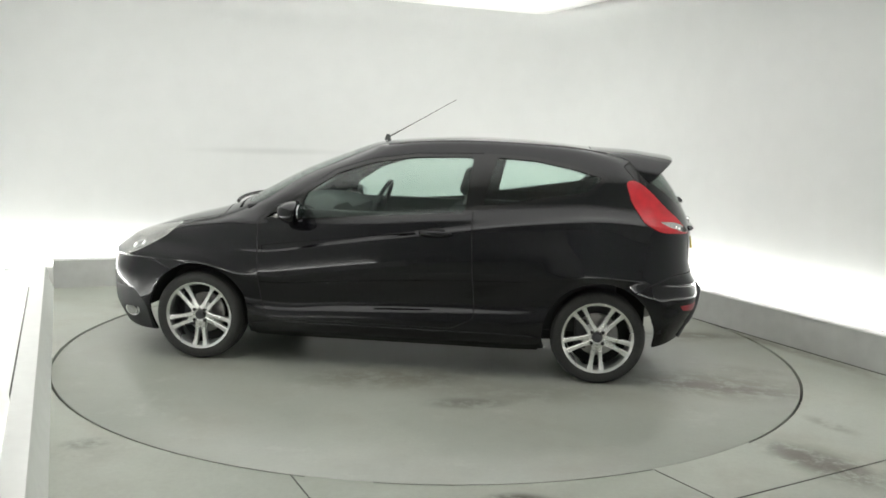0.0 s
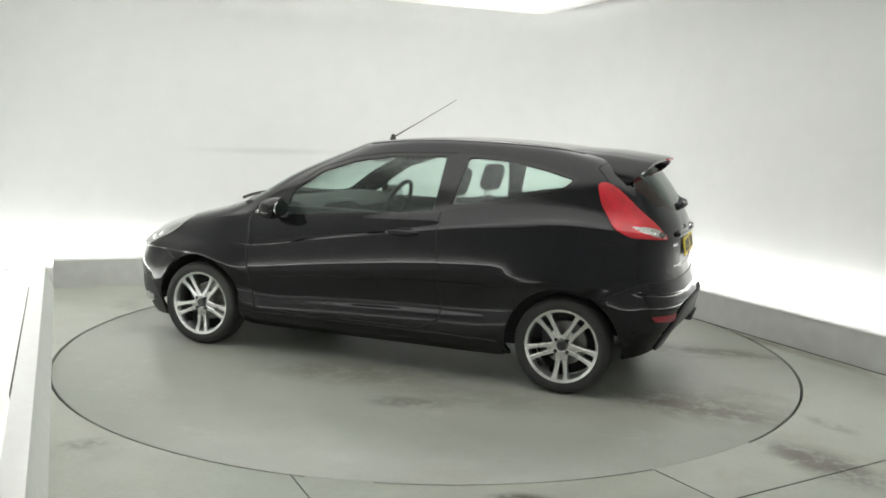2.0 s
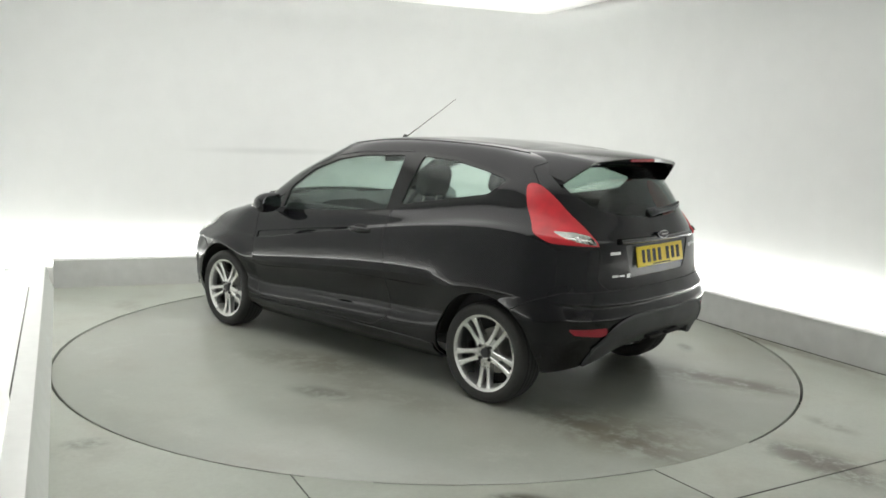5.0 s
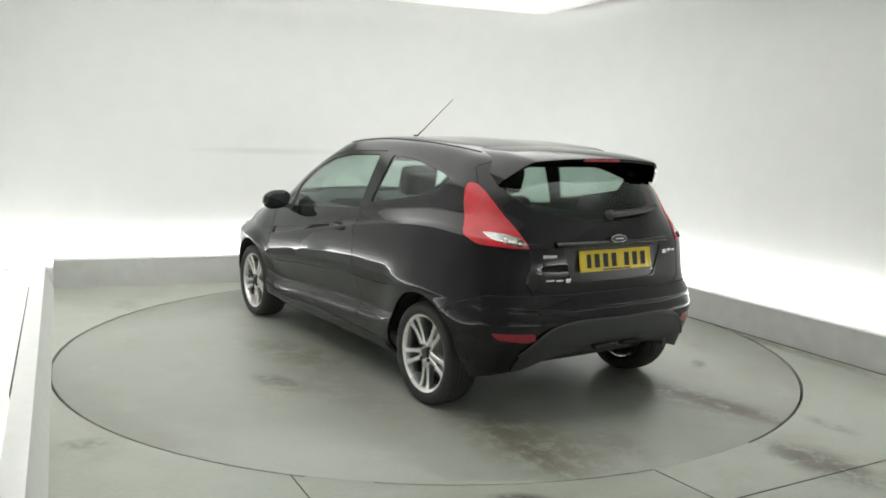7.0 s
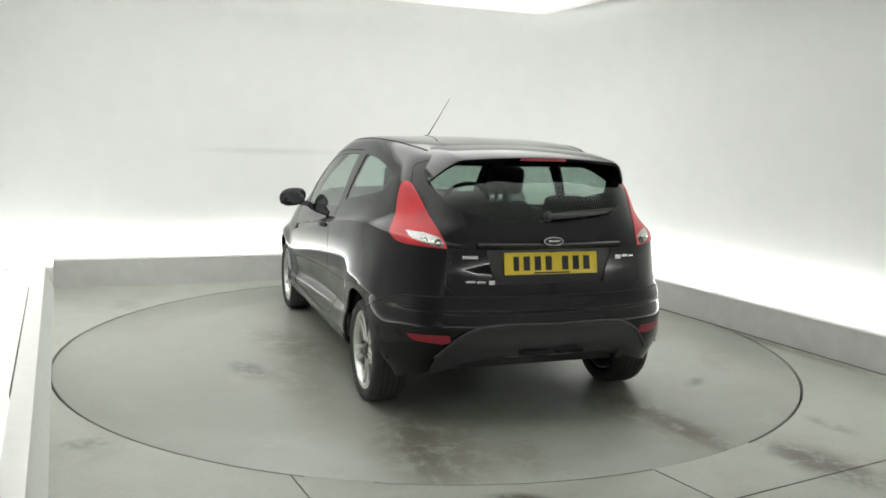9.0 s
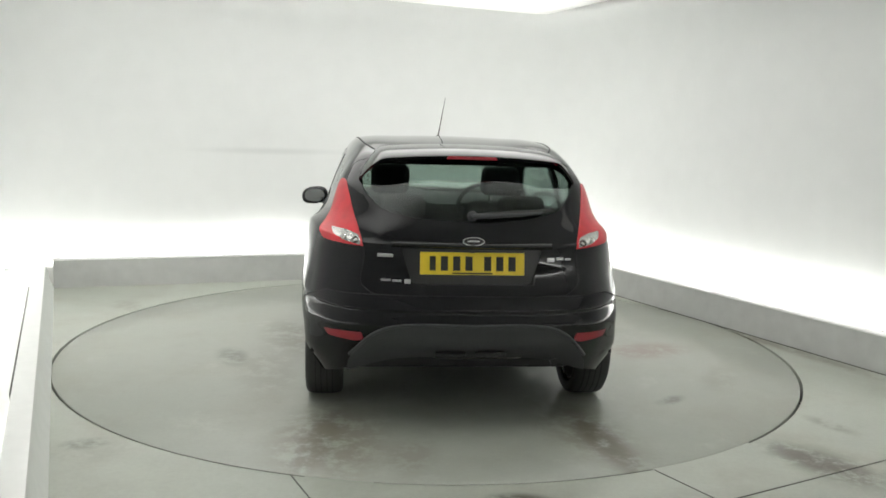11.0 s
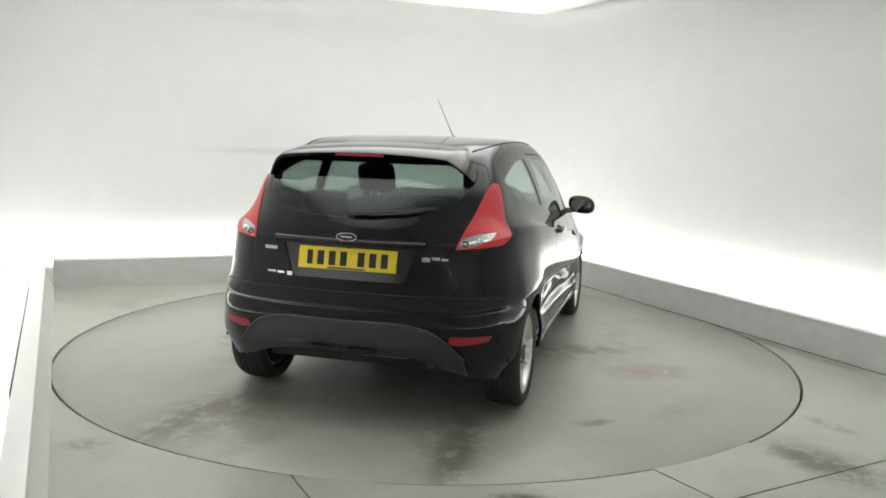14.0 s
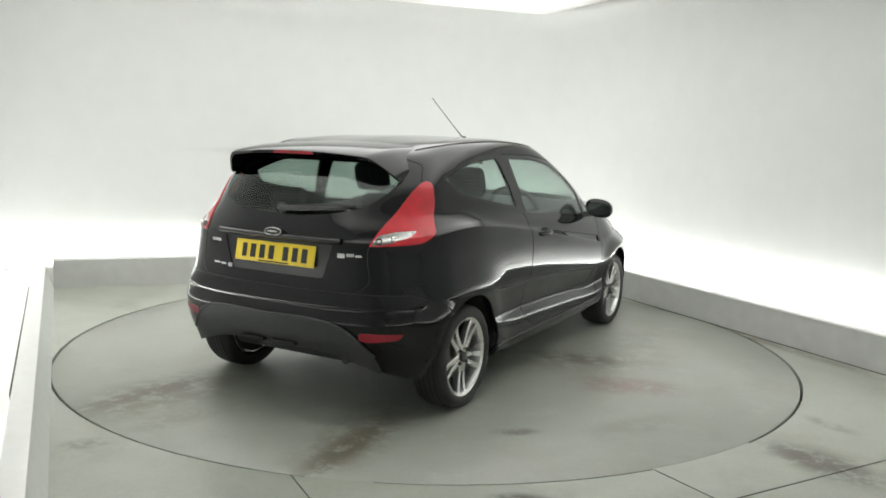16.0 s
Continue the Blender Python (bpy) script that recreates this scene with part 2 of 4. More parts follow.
def glide(points, steps):
    """A centripetal Catmull-Rom line through points."""
    p = [np.array(q, float) for q in points]
    p = [2 * p[0] - p[1]] + p + [2 * p[-1] - p[-2]]
    out = []
    for i in range(1, len(p) - 2):
        a, b, c, d = p[i - 1:i + 3]
        t0 = 0.0
        t1 = t0 + max(1e-4, np.linalg.norm(b - a)) ** 0.5
        t2 = t1 + max(1e-4, np.linalg.norm(c - b)) ** 0.5
        t3 = t2 + max(1e-4, np.linalg.norm(d - c)) ** 0.5
        for k in range(steps):
            t = t1 + (t2 - t1) * k / steps
            a1 = (t1 - t) / (t1 - t0) * a + (t - t0) / (t1 - t0) * b
            a2 = (t2 - t) / (t2 - t1) * b + (t - t1) / (t2 - t1) * c
            a3 = (t3 - t) / (t3 - t2) * c + (t - t2) / (t3 - t2) * d
            b1 = (t2 - t) / (t2 - t0) * a1 + (t - t0) / (t2 - t0) * a2
            b2 = (t3 - t) / (t3 - t1) * a2 + (t - t1) / (t3 - t1) * a3
            out.append((t2 - t) / (t2 - t1) * b1 + (t - t1) / (t2 - t1) * b2)
    out.append(p[-2])
    return out


def inside(poly, u, v):
    hit = False
    for (a, b), (c, d) in zip(poly, poly[1:] + poly[:1]):
        if (b > v) != (d > v) and u < (c - a) * (v - b) / (d - b) + a:
            hit = not hit
    return hit


def rounded(poly, radius, steps=4):
    """An outline with its corners rounded."""
    out, n = [], len(poly)
    for i in range(n):
        p, q, r = (Vector(poly[j % n]) for j in (i - 1, i, i + 1))
        a, b = (p - q), (r - q)
        k = min(radius, a.length * 0.45, b.length * 0.45)
        s, e = q + a.normalized() * k, q + b.normalized() * k
        for j in range(steps + 1):
            t = j / steps
            out.append(tuple((1 - t) ** 2 * s + 2 * t * (1 - t) * q + t * t * e))
    return out


# ---- room ----
BACK_LEFT, BACK_RIGHT = Vector((-3.38, 1.52)), Vector((1.07, 3.24))
RIGHT_NEAR, LEFT_NEAR = Vector((6.15, -6.82)), Vector((-0.95, -3.70))
KERB_HIGH, KERB_WIDE = 0.255, 0.15


def kerb(name, a, b, label, lean=0.0):
    """A low wall along the floor's edge, its foot on the line a-b and its top set back by lean."""
    way = (b - a).normalized()
    out = Vector((-way.y, way.x))
    length = (b - a).length
    m = Matrix(((way.x, out.x, 0, a.x), (way.y, out.y, 0, a.y), (0, 0, 1, 0), (0, 0, 0, 1)))
    bm = bmesh.new()
    top = KERB_HIGH - 0.012
    section = [(0, 0), (KERB_WIDE, 0), (KERB_WIDE, top), (lean, top), (lean * 0.55, top * 0.35)]
    loft(bm, [[m @ Vector((x, y, z)) for y, z in section] for x in (0, length)], caps=True)
    # the leaning left kerb gets the paler colour, its side light painted in
    wall = tagged(part(name, bm, M_KERBLIT if lean else M_KERB), label, "low wall", kind="structure")
    bm = bmesh.new()
    box(bm, -0.006, length + 0.006, lean - 0.004, KERB_WIDE, top, KERB_HIGH, m, 0.004)
    part("kerb_cap", bm, M_CAP, wall, "white gloss cap")
    if name == "kerb_right":
        bm = bmesh.new()
        box(bm, 0.0, length, -0.007, -0.0005, -0.004, 0.005, m)
        part("kerb_foot_joint", bm, M_SEAM, wall, "dirty joint at the foot")
    return wall


def room():
    # the floor: one sheet with a round hole for the table
    bm = bmesh.new()
    n = 96
    inner = [(2.4425 * math.cos(2 * math.pi * k / n), 2.4425 * math.sin(2 * math.pi * k / n), 0) for k in range(n)]
    outer = [(14 * math.cos(2 * math.pi * k / n), 14 * math.sin(2 * math.pi * k / n), 0) for k in range(n)]
    loft(bm, [[(x, y, -0.12) for x, y, z in inner], inner, outer])
    tagged(part("floor", bm, M_FLOOR), "worn grey-green painted concrete floor with scuffs and stains", "floor", kind="structure")
    bm = bmesh.new()
    box(bm, -2.6, 2.6, -2.6, 2.6, -0.2, -0.12)
    tagged(part("floor_pit", bm, M_PIT), "dark pit under the turntable", "floor pit", kind="structure")
    # joints of the plates round the table
    for a, b in (((-0.525, -2.385), (-0.40, -2.62)), ((1.07, -2.20), (1.34, -2.62)), ((1.30, -2.50), (2.6, -1.77))):
        a, b = Vector(a), Vector(b)
        way = (b - a).normalized()
        bm = bmesh.new()
        m = Matrix(((way.x, -way.y, 0, a.x), (way.y, way.x, 0, a.y), (0, 0, 1, 0), (0, 0, 0, 1)))
        box(bm, 0, (b - a).length, -0.0028, 0.0028, -0.004, 0.002, m)
        tagged(part("floor_joint", bm, M_SEAM), "thin dark joint in the painted floor", "floor joint", kind="structure")
    # paint and dirt that fill the gap round the table in places
    for a0, a1 in ((-64, -48), (-101, -94)):
        bm = bmesh.new()
        arc = [radians(a0 + (a1 - a0) * k / 12) for k in range(13)]
        loft(bm, [[(r * math.cos(a), r * math.sin(a), z) for a in arc] for r, z in ((2.4436, -0.03), (2.4436, -0.001), (2.4285, -0.0015), (2.4285, -0.03))], closed=False)
        tagged(part("gap_filler", bm, M_FLOOR), "grey paint and dirt filling the table's gap", "floor joint", kind="structure")
    kerb("kerb_back", BACK_LEFT, BACK_RIGHT, "pale grey painted low wall hiding cove lights")
    kerb("kerb_right", BACK_RIGHT, RIGHT_NEAR, "pale grey painted low wall hiding cove lights")
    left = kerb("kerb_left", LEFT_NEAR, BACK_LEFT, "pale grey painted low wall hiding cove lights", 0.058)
    way = (BACK_LEFT - LEFT_NEAR).normalized()
    a = LEFT_NEAR + Vector((-way.y, way.x)) * (KERB_WIDE + 0.001)
    m = Matrix(((way.x, -way.y, 0, a.x), (way.y, way.x, 0, a.y), (0, 0, 1, 0), (0, 0, 0, 1)))
    bm = bmesh.new()
    box(bm, 1.75, 4.45, 0.0, 0.005, KERB_HIGH - 0.03, KERB_HIGH + 0.001, m)
    part("kerb_joint", bm, M_SEAM, left, "thin dark joint")
    # the white wall behind the kerb: rounded in plan, curving into the ceiling
    d1 = (BACK_RIGHT - BACK_LEFT).normalized()
    d2 = (RIGHT_NEAR - BACK_RIGHT).normalized()
    d3 = (LEFT_NEAR - BACK_LEFT).normalized()
    gap = 0.55
    n1, n2, n3 = Vector((-d1.y, d1.x)), Vector((-d2.y, d2.x)), Vector((d3.y, -d3.x))
    c1 = BACK_LEFT + n1 * gap + n3 * gap
    c2 = BACK_RIGHT + n1 * gap + n2 * gap
    far_right = RIGHT_NEAR + n2 * gap + d2 * 0.9
    far_left = LEFT_NEAR + n3 * gap + d3 * 4.5
    turn = rounded([tuple(far_left), tuple(c1), tuple(c2), tuple(far_right)], 0.9, 10)[22:33]
    plan = [tuple(far_left)] + rounded([tuple(far_left), tuple(c1), tuple(c2)], 0.12, 10)[11:22] + turn + [tuple(far_right)]
    mid = Vector((0.6, -2.2))
    rings = []
    for z, s in ((-0.02, 0), (0.6, 0), (1.5, 0), (2.1, 0), (2.35, 0.005), (2.50, 0.025), (2.62, 0.065), (2.71, 0.13), (2.77, 0.22), (2.81, 0.34), (2.835, 0.5)):
        rings.append([(*(Vector(p) - (Vector(p) - mid).normalized() * s), z) for p in plan])
    bm = bmesh.new()
    loft(bm, rings, closed=False)
    wall = tagged(part("wall_studio", bm, M_WALL, angle=60), "smooth white painted studio wall with rounded corner", "wall", kind="structure")
    mod = wall.modifiers.new("thickness", "SOLIDIFY")
    mod.thickness, mod.offset = 0.06, -1
    bm = bmesh.new()
    bm.faces.new([bm.verts.new((*p, 2.842)) for p in plan][::-1])
    ceiling = tagged(part("ceiling", bm, M_WALL), "plain white painted ceiling", "ceiling", kind="structure")
    mod = ceiling.modifiers.new("thickness", "SOLIDIFY")
    mod.thickness, mod.offset = 0.06, 0
    # the wall that closes the near end
    way = (far_left - far_right).normalized()
    m = Matrix(((way.x, -way.y, 0, far_right.x), (way.y, way.x, 0, far_right.y), (0, 0, 1, 0), (0, 0, 0, 1)))
    bm = bmesh.new()
    box(bm, -0.2, (far_left - far_right).length + 0.2, 0.0, 0.1, 0, 2.80, m)
    tagged(part("wall_near", bm, M_WALL), "plain white painted end wall of the studio", "wall", kind="structure")
    n4 = Vector((-way.y, way.x))
    near_a, near_b = far_right - n4 * gap, far_left - n4 * gap
    # light boxes on the floor behind the kerbs
    for a, b, out in ((BACK_LEFT, BACK_RIGHT, n1), (BACK_RIGHT, RIGHT_NEAR, n2), (LEFT_NEAR, BACK_LEFT, n3), (near_a, near_b, n4)):
        if out is n1:
            a, b = a - d1 * 0.5, b + d1 * 0.3
        length, way = (b - a).length, (b - a).normalized()
        count = int(length / 1.25)
        half = length / count / 2 - 0.002
        for k in range(count):
            p = a + way * (length * (k + 0.5) / count) + out * 0.33
            lamp = tagged(new("cove_light"), "lit white light box on the floor behind the low wall", "light box", "cove lights behind the low walls")
            lamp.matrix_basis = pose(p.x, p.y, 0.004 if out is n1 else 0.0, 0, 0, math.degrees(math.atan2(way.y, way.x)))
            bm = bmesh.new()
            box(bm, -half, half, -0.17, 0.20, 0.0, 0.16, None, 0.006)
            part("housing", bm, M_CAP, lamp, "white metal housing")
            bm = bmesh.new()
            box(bm, -half + 0.004, half - 0.004, 0.055, 0.195, 0.162, 0.19, None, 0.01)
            part("diffuser", bm, M_TUBE, lamp, "glowing white diffuser")
    # a luminous ceiling of square panels
    for i in range(4):
        for j in range(4):
            p = pose(*CEILING_AT, 0, 0, 0, 24) @ Vector((1.342 * (i - 1.5), 1.342 * (j - 1.5), 2.755))
            panel = tagged(new("ceiling_light"), "lit flat white square ceiling light panel", "ceiling light", "ceiling light panels")
            panel.matrix_basis = pose(p.x, p.y, p.z, 0, 0, 24)
            bm = bmesh.new()
            box(bm, -0.668, 0.668, -0.668, 0.668, 0.0, 0.08, None, 0.004)
            part("frame", bm, M_KERB, panel, "white metal frame")
            bm = bmesh.new()
            box(bm, -0.6705, 0.6705, -0.6705, 0.6705, -0.006, -0.001)
            part("diffuser", bm, M_PANEL, panel, "glowing white diffuser")


room()


# ---- turntable ----
def turntable():
    table = new("turntable")
    bm = bmesh.new()
    n = 128
    rings = []
    for r, z in ((0.0005, 0), (0.8, 0), (1.6, 0), (2.418, 0), (2.426, -0.004), (2.426, -0.1)):
        rings.append([(r * math.cos(2 * math.pi * k / n), r * math.sin(2 * math.pi * k / n), z) for k in range(n)])
    loft(bm, rings)
    part("deck", bm, M_TABLE, table, "worn grey painted deck with tyre marks")
    bm = bmesh.new()
    lathe(bm, [(2.2, -0.1), (2.2, -0.12), (2.3, -0.12), (2.3, -0.1)], 64, "z")
    part("rail", bm, M_STEEL, table, "steel bearing rail")
    return tagged(table, "round grey painted turntable flush with the floor", "turntable")


TABLE = turntable()

# ---- car ----
WHEEL_X, WHEEL_Z, WHEEL_R = 1.2445, 0.279, 0.281
BELLY = ((2.035, 1.97, 1.73, 1.57, 1.24, .85, .30, -.30, -.85, -1.24, -1.60, -1.785, -1.86, -1.885),
     (0, .46, .735, .79, .852, .853, .857, .857, .857, .855, .80, .65, .39, 0),
     (.64, .64, .65, .65, .64, .535, .565, .60, .615, .655, .64, .615, .605, .605))
UNDER_BELLY = (BELLY[0],
               tuple(y - d for y, d in zip(BELLY[1], (0, .0, .0, .0005, .003, .014, .015, .015, .014, .004, .002, .002, .001, 0))),
               tuple(z - d for z, d in zip(BELLY[2], (.03, .03, .03, .03, .03, .022, .022, .022, .022, .03, .028, .025, .025, .025))))
# level lines of the body from the nose round the flank to the middle of the tail: x, y and z of each
LEVELS = [
    ((1.98, 1.93, 1.72, 1.58, 1.24, .85, .30, -.30, -.85, -1.24, -1.58, -1.74, -1.80, -1.82),
     (0, .42, .68, .74, .76, .745, .735, .735, .745, .765, .735, .60, .36, 0),
     (.16, .16, .155, .155, .20, .175, .17, .17, .175, .21, .225, .275, .35, .36)),
    ((2.03, 1.98, 1.76, 1.60, 1.24, .85, .30, -.30, -.85, -1.24, -1.60, -1.775, -1.855, -1.885),
     (0, .46, .735, .79, .835, .83, .82, .82, .83, .835, .795, .655, .39, 0),
     (.30, .30, .30, .30, .31, .245, .235, .235, .25, .32, .37, .40, .42, .42)),
    # lip of the scooped lower flank, and the hollow above it
    ((2.045, 1.985, 1.76, 1.60, 1.24, .85, .30, -.30, -.85, -1.24, -1.60, -1.79, -1.872, -1.90),
     (0, .47, .743, .798, .845, .833, .826, .826, .833, .845, .80, .66, .395, 0),
     (.42, .42, .42, .42, .44, .335, .35, .375, .395, .44, .46, .475, .485, .485)),
    ((2.047, 1.985, 1.76, 1.60, 1.24, .85, .30, -.30, -.85, -1.24, -1.60, -1.795, -1.877, -1.908),
     (0, .47, .745, .80, .85, .812, .793, .795, .818, .85, .803, .665, .40, 0),
     (.52, .52, .52, .53, .53, .385, .40, .42, .44, .53, .53, .53, .53, .53)),
    UNDER_BELLY,
    # the belly's edge
    BELLY,
    # the rising crease: its edge and the shoulder just above
    ((1.94, 1.86, 1.64, 1.50, 1.20, .85, .30, -.30, -.85, -1.24, -1.56, -1.735, -1.815, -1.835),
     (0, .44, .665, .72, .815, .845, .850, .850, .842, .82, .745, .585, .35, 0),
     (.78, .785, .78, .77, .725, .700, .785, .875, .945, .97, .945, .92, .91, .91)),
    ((1.88, 1.81, 1.60, 1.47, 1.18, .84, .30, -.30, -.85, -1.24, -1.55, -1.725, -1.808, -1.828),
     (0, .438, .663, .718, .808, .829, .830, .831, .825, .807, .736, .577, .346, 0),
     (.812, .815, .81, .80, .752, .722, .802, .892, .96, .984, .96, .935, .927, .927)),
    ((1.60, 1.55, 1.40, 1.31, 1.12, .80, .29, -.30, -.85, -1.22, -1.52, -1.70, -1.79, -1.81),
     (0, .42, .635, .69, .765, .802, .812, .812, .795, .770, .710, .56, .335, 0),
     (.895, .89, .88, .875, .86, .835, .885, .945, .99, 1.01, 1.00, .985, .978, .978)),
    ((1.17, 1.14, 1.03, .96, .86, .76, .28, -.30, -.85, -1.20, -1.49, -1.665, -1.765, -1.785),
     (0, .35, .60, .68, .735, .765, .785, .782, .760, .730, .682, .54, .32, 0),
     (.985, .98, .965, .955, .935, .915, .948, .998, 1.04, 1.06, 1.055, 1.045, 1.03, 1.025)),
    ((.72, .70, .63, .57, .50, .43, .13, -.325, -.83, -1.18, -1.43, -1.585, -1.67, -1.69),
     (0, .33, .59, .652, .688, .706, .726, .718, .700, .676, .640, .50, .295, 0),
     (1.205, 1.20, 1.175, 1.165, 1.155, 1.15, 1.17, 1.185, 1.20, 1.205, 1.20, 1.195, 1.19, 1.19)),
    ((.30, .28, .22, .18, .13, .07, -.06, -.35, -.80, -1.13, -1.34, -1.46, -1.545, -1.565),
     (0, .31, .548, .60, .623, .636, .642, .632, .615, .592, .555, .44, .26, 0),
     (1.377, 1.371, 1.352, 1.346, 1.346, 1.349, 1.360, 1.371, 1.367, 1.35, 1.33, 1.325, 1.325, 1.325)),
    ((.22, .21, .17, .14, .09, .03, -.09, -.36, -.78, -1.09, -1.26, -1.37, -1.43, -1.445),
     (0, .285, .50, .548, .567, .58, .585, .575, .558, .530, .485, .39, .23, 0),
     (1.399, 1.396, 1.384, 1.384, 1.387, 1.393, 1.406, 1.421, 1.415, 1.394, 1.37, 1.363, 1.363, 1.363)),
    ((.13, .125, .11, .09, .06, .0, -.12, -.38, -.74, -1.0, -1.14, -1.22, -1.26, -1.28),
     (0, .15, .24, .26, .265, .27, .275, .275, .27, .25, .23, .19, .12, 0),
     (1.413, 1.413, 1.413, 1.414, 1.417, 1.422, 1.431, 1.442, 1.432, 1.414, 1.40, 1.392, 1.388, 1.388)),
    ((.08, .075, .065, .05, .03, -.03, -.14, -.38, -.72, -.94, -1.06, -1.13, -1.17, -1.19),
     (0, 0, 0, 0, 0, 0, 0, 0, 0, 0, 0, 0, 0, 0),
     (1.419, 1.419, 1.420, 1.421, 1.424, 1.429, 1.438, 1.448, 1.440, 1.425, 1.414, 1.407, 1.403, 1.40)),
]


def shaped(p):
    """Flares over the wheels and the scooped lower flank."""
    x, y, z = p
    if y > 0.5 and z < 0.85:
        for wx in (WHEEL_X, -WHEEL_X):
            d = math.hypot(x - wx, z - WHEEL_Z)
            k = min(1.0, max(0.0, (d - 0.37) / (0.15 if wx < 0 else 0.08)))
            y += (0.019 if wx < 0 else 0.014) * (1 - k * k * (3 - 2 * k)) * min(1.0, max(0.0, (z - 0.2) / 0.15))
    if x > 1.02 and z > 0.60:
        # the bonnet falls towards a low nose
        t = min(1.0, (x - 1.02) / 0.80)
        w = min(1.0, (z - 0.60) / 0.20)
        z -= 0.064 * t * (1.2 - 0.2 * t) * w * w * (3 - 2 * w)
    if x < -1.5 and z > 0.615:
        # the tailgate stands back from the bumper, which keeps a shelf
        x += 0.034 * min(1, (z - 0.615) / 0.055) * max(0, 1 - max(0, z - 0.70) / 0.2)
    return (x, y, z)


def half_shell():
    lines = [glide(list(zip(*level)), 6) for level in LEVELS]
    columns = [glide([line[k] for line in lines], 5) for k in range(len(lines[0]))]
    bm = bmesh.new()
    rows = [[bm.verts.new(shaped((p[0], max(0.0, p[1]) if 0 < k < len(columns) - 1 else 0.0, p[2]))) for p in col] for k, col in enumerate(columns)]
    for a, b in zip(rows, rows[1:]):
        for i in range(len(a) - 1):
            bm.faces.new((a[i], b[i], b[i + 1], a[i + 1]))
    bmesh.ops.remove_doubles(bm, verts=bm.verts, dist=0.0006)
    return bm


def carve(bm, tag, outline, plane, where, only=None):
    """Cuts the shell along an outline seen from the side (xz), from behind (yz) or from above (xy), and tags the faces within."""
    i, j = {"xz": (0, 2), "yz": (1, 2), "xy": (0, 1)}[plane]
    layer = bm.faces.layers.int["tag"]
    for a, b in zip(outline, outline[1:] + outline[:1]):
        lo, hi = [min(a[k], b[k]) - 0.002 for k in (0, 1)], [max(a[k], b[k]) + 0.002 for k in (0, 1)]
        faces = []
        for f in bm.faces:
            if not where(f.calc_center_median()):
                continue
            us, vs = [v.co[i] for v in f.verts], [v.co[j] for v in f.verts]
            if max(us) >= lo[0] and min(us) <= hi[0] and max(vs) >= lo[1] and min(vs) <= hi[1]:
                faces.append(f)
        if not faces:
            continue
        geom = list({v for f in faces for v in f.verts}) + list({e for f in faces for e in f.edges}) + faces
        co, no = Vector((0, 0, 0)), Vector((0, 0, 0))
        co[i], co[j] = a
        no[i], no[j] = b[1] - a[1], a[0] - b[0]
        if no.length > 1e-6:
            bmesh.ops.bisect_plane(bm, geom=geom, dist=0.0004, plane_co=co, plane_no=no.normalized())
    for f in bm.faces:
        c = f.calc_center_median()
        if where(c) and inside(outline, c[i], c[j]) and (only is None or f[layer] in only):
            f[layer] = tag


def ring(x, z, r, n=36):
    return [(x + r * math.cos(2 * math.pi * k / n), z + r * math.sin(2 * math.pi * k / n)) for k in range(n)]


PAINT, DOOR, FRONT_PANE, REAR_PANE, TAILGATE_PANE, SCREEN, TAIL, TAIL_CLEAR, HEADLAMP, TAILGATE, BUMPER, DIFFUSER, NOSE, BONNET, SILL, REFLECTOR, HOLE, MARK, TRIM, RECESS, BLADE, LIP = range(22)


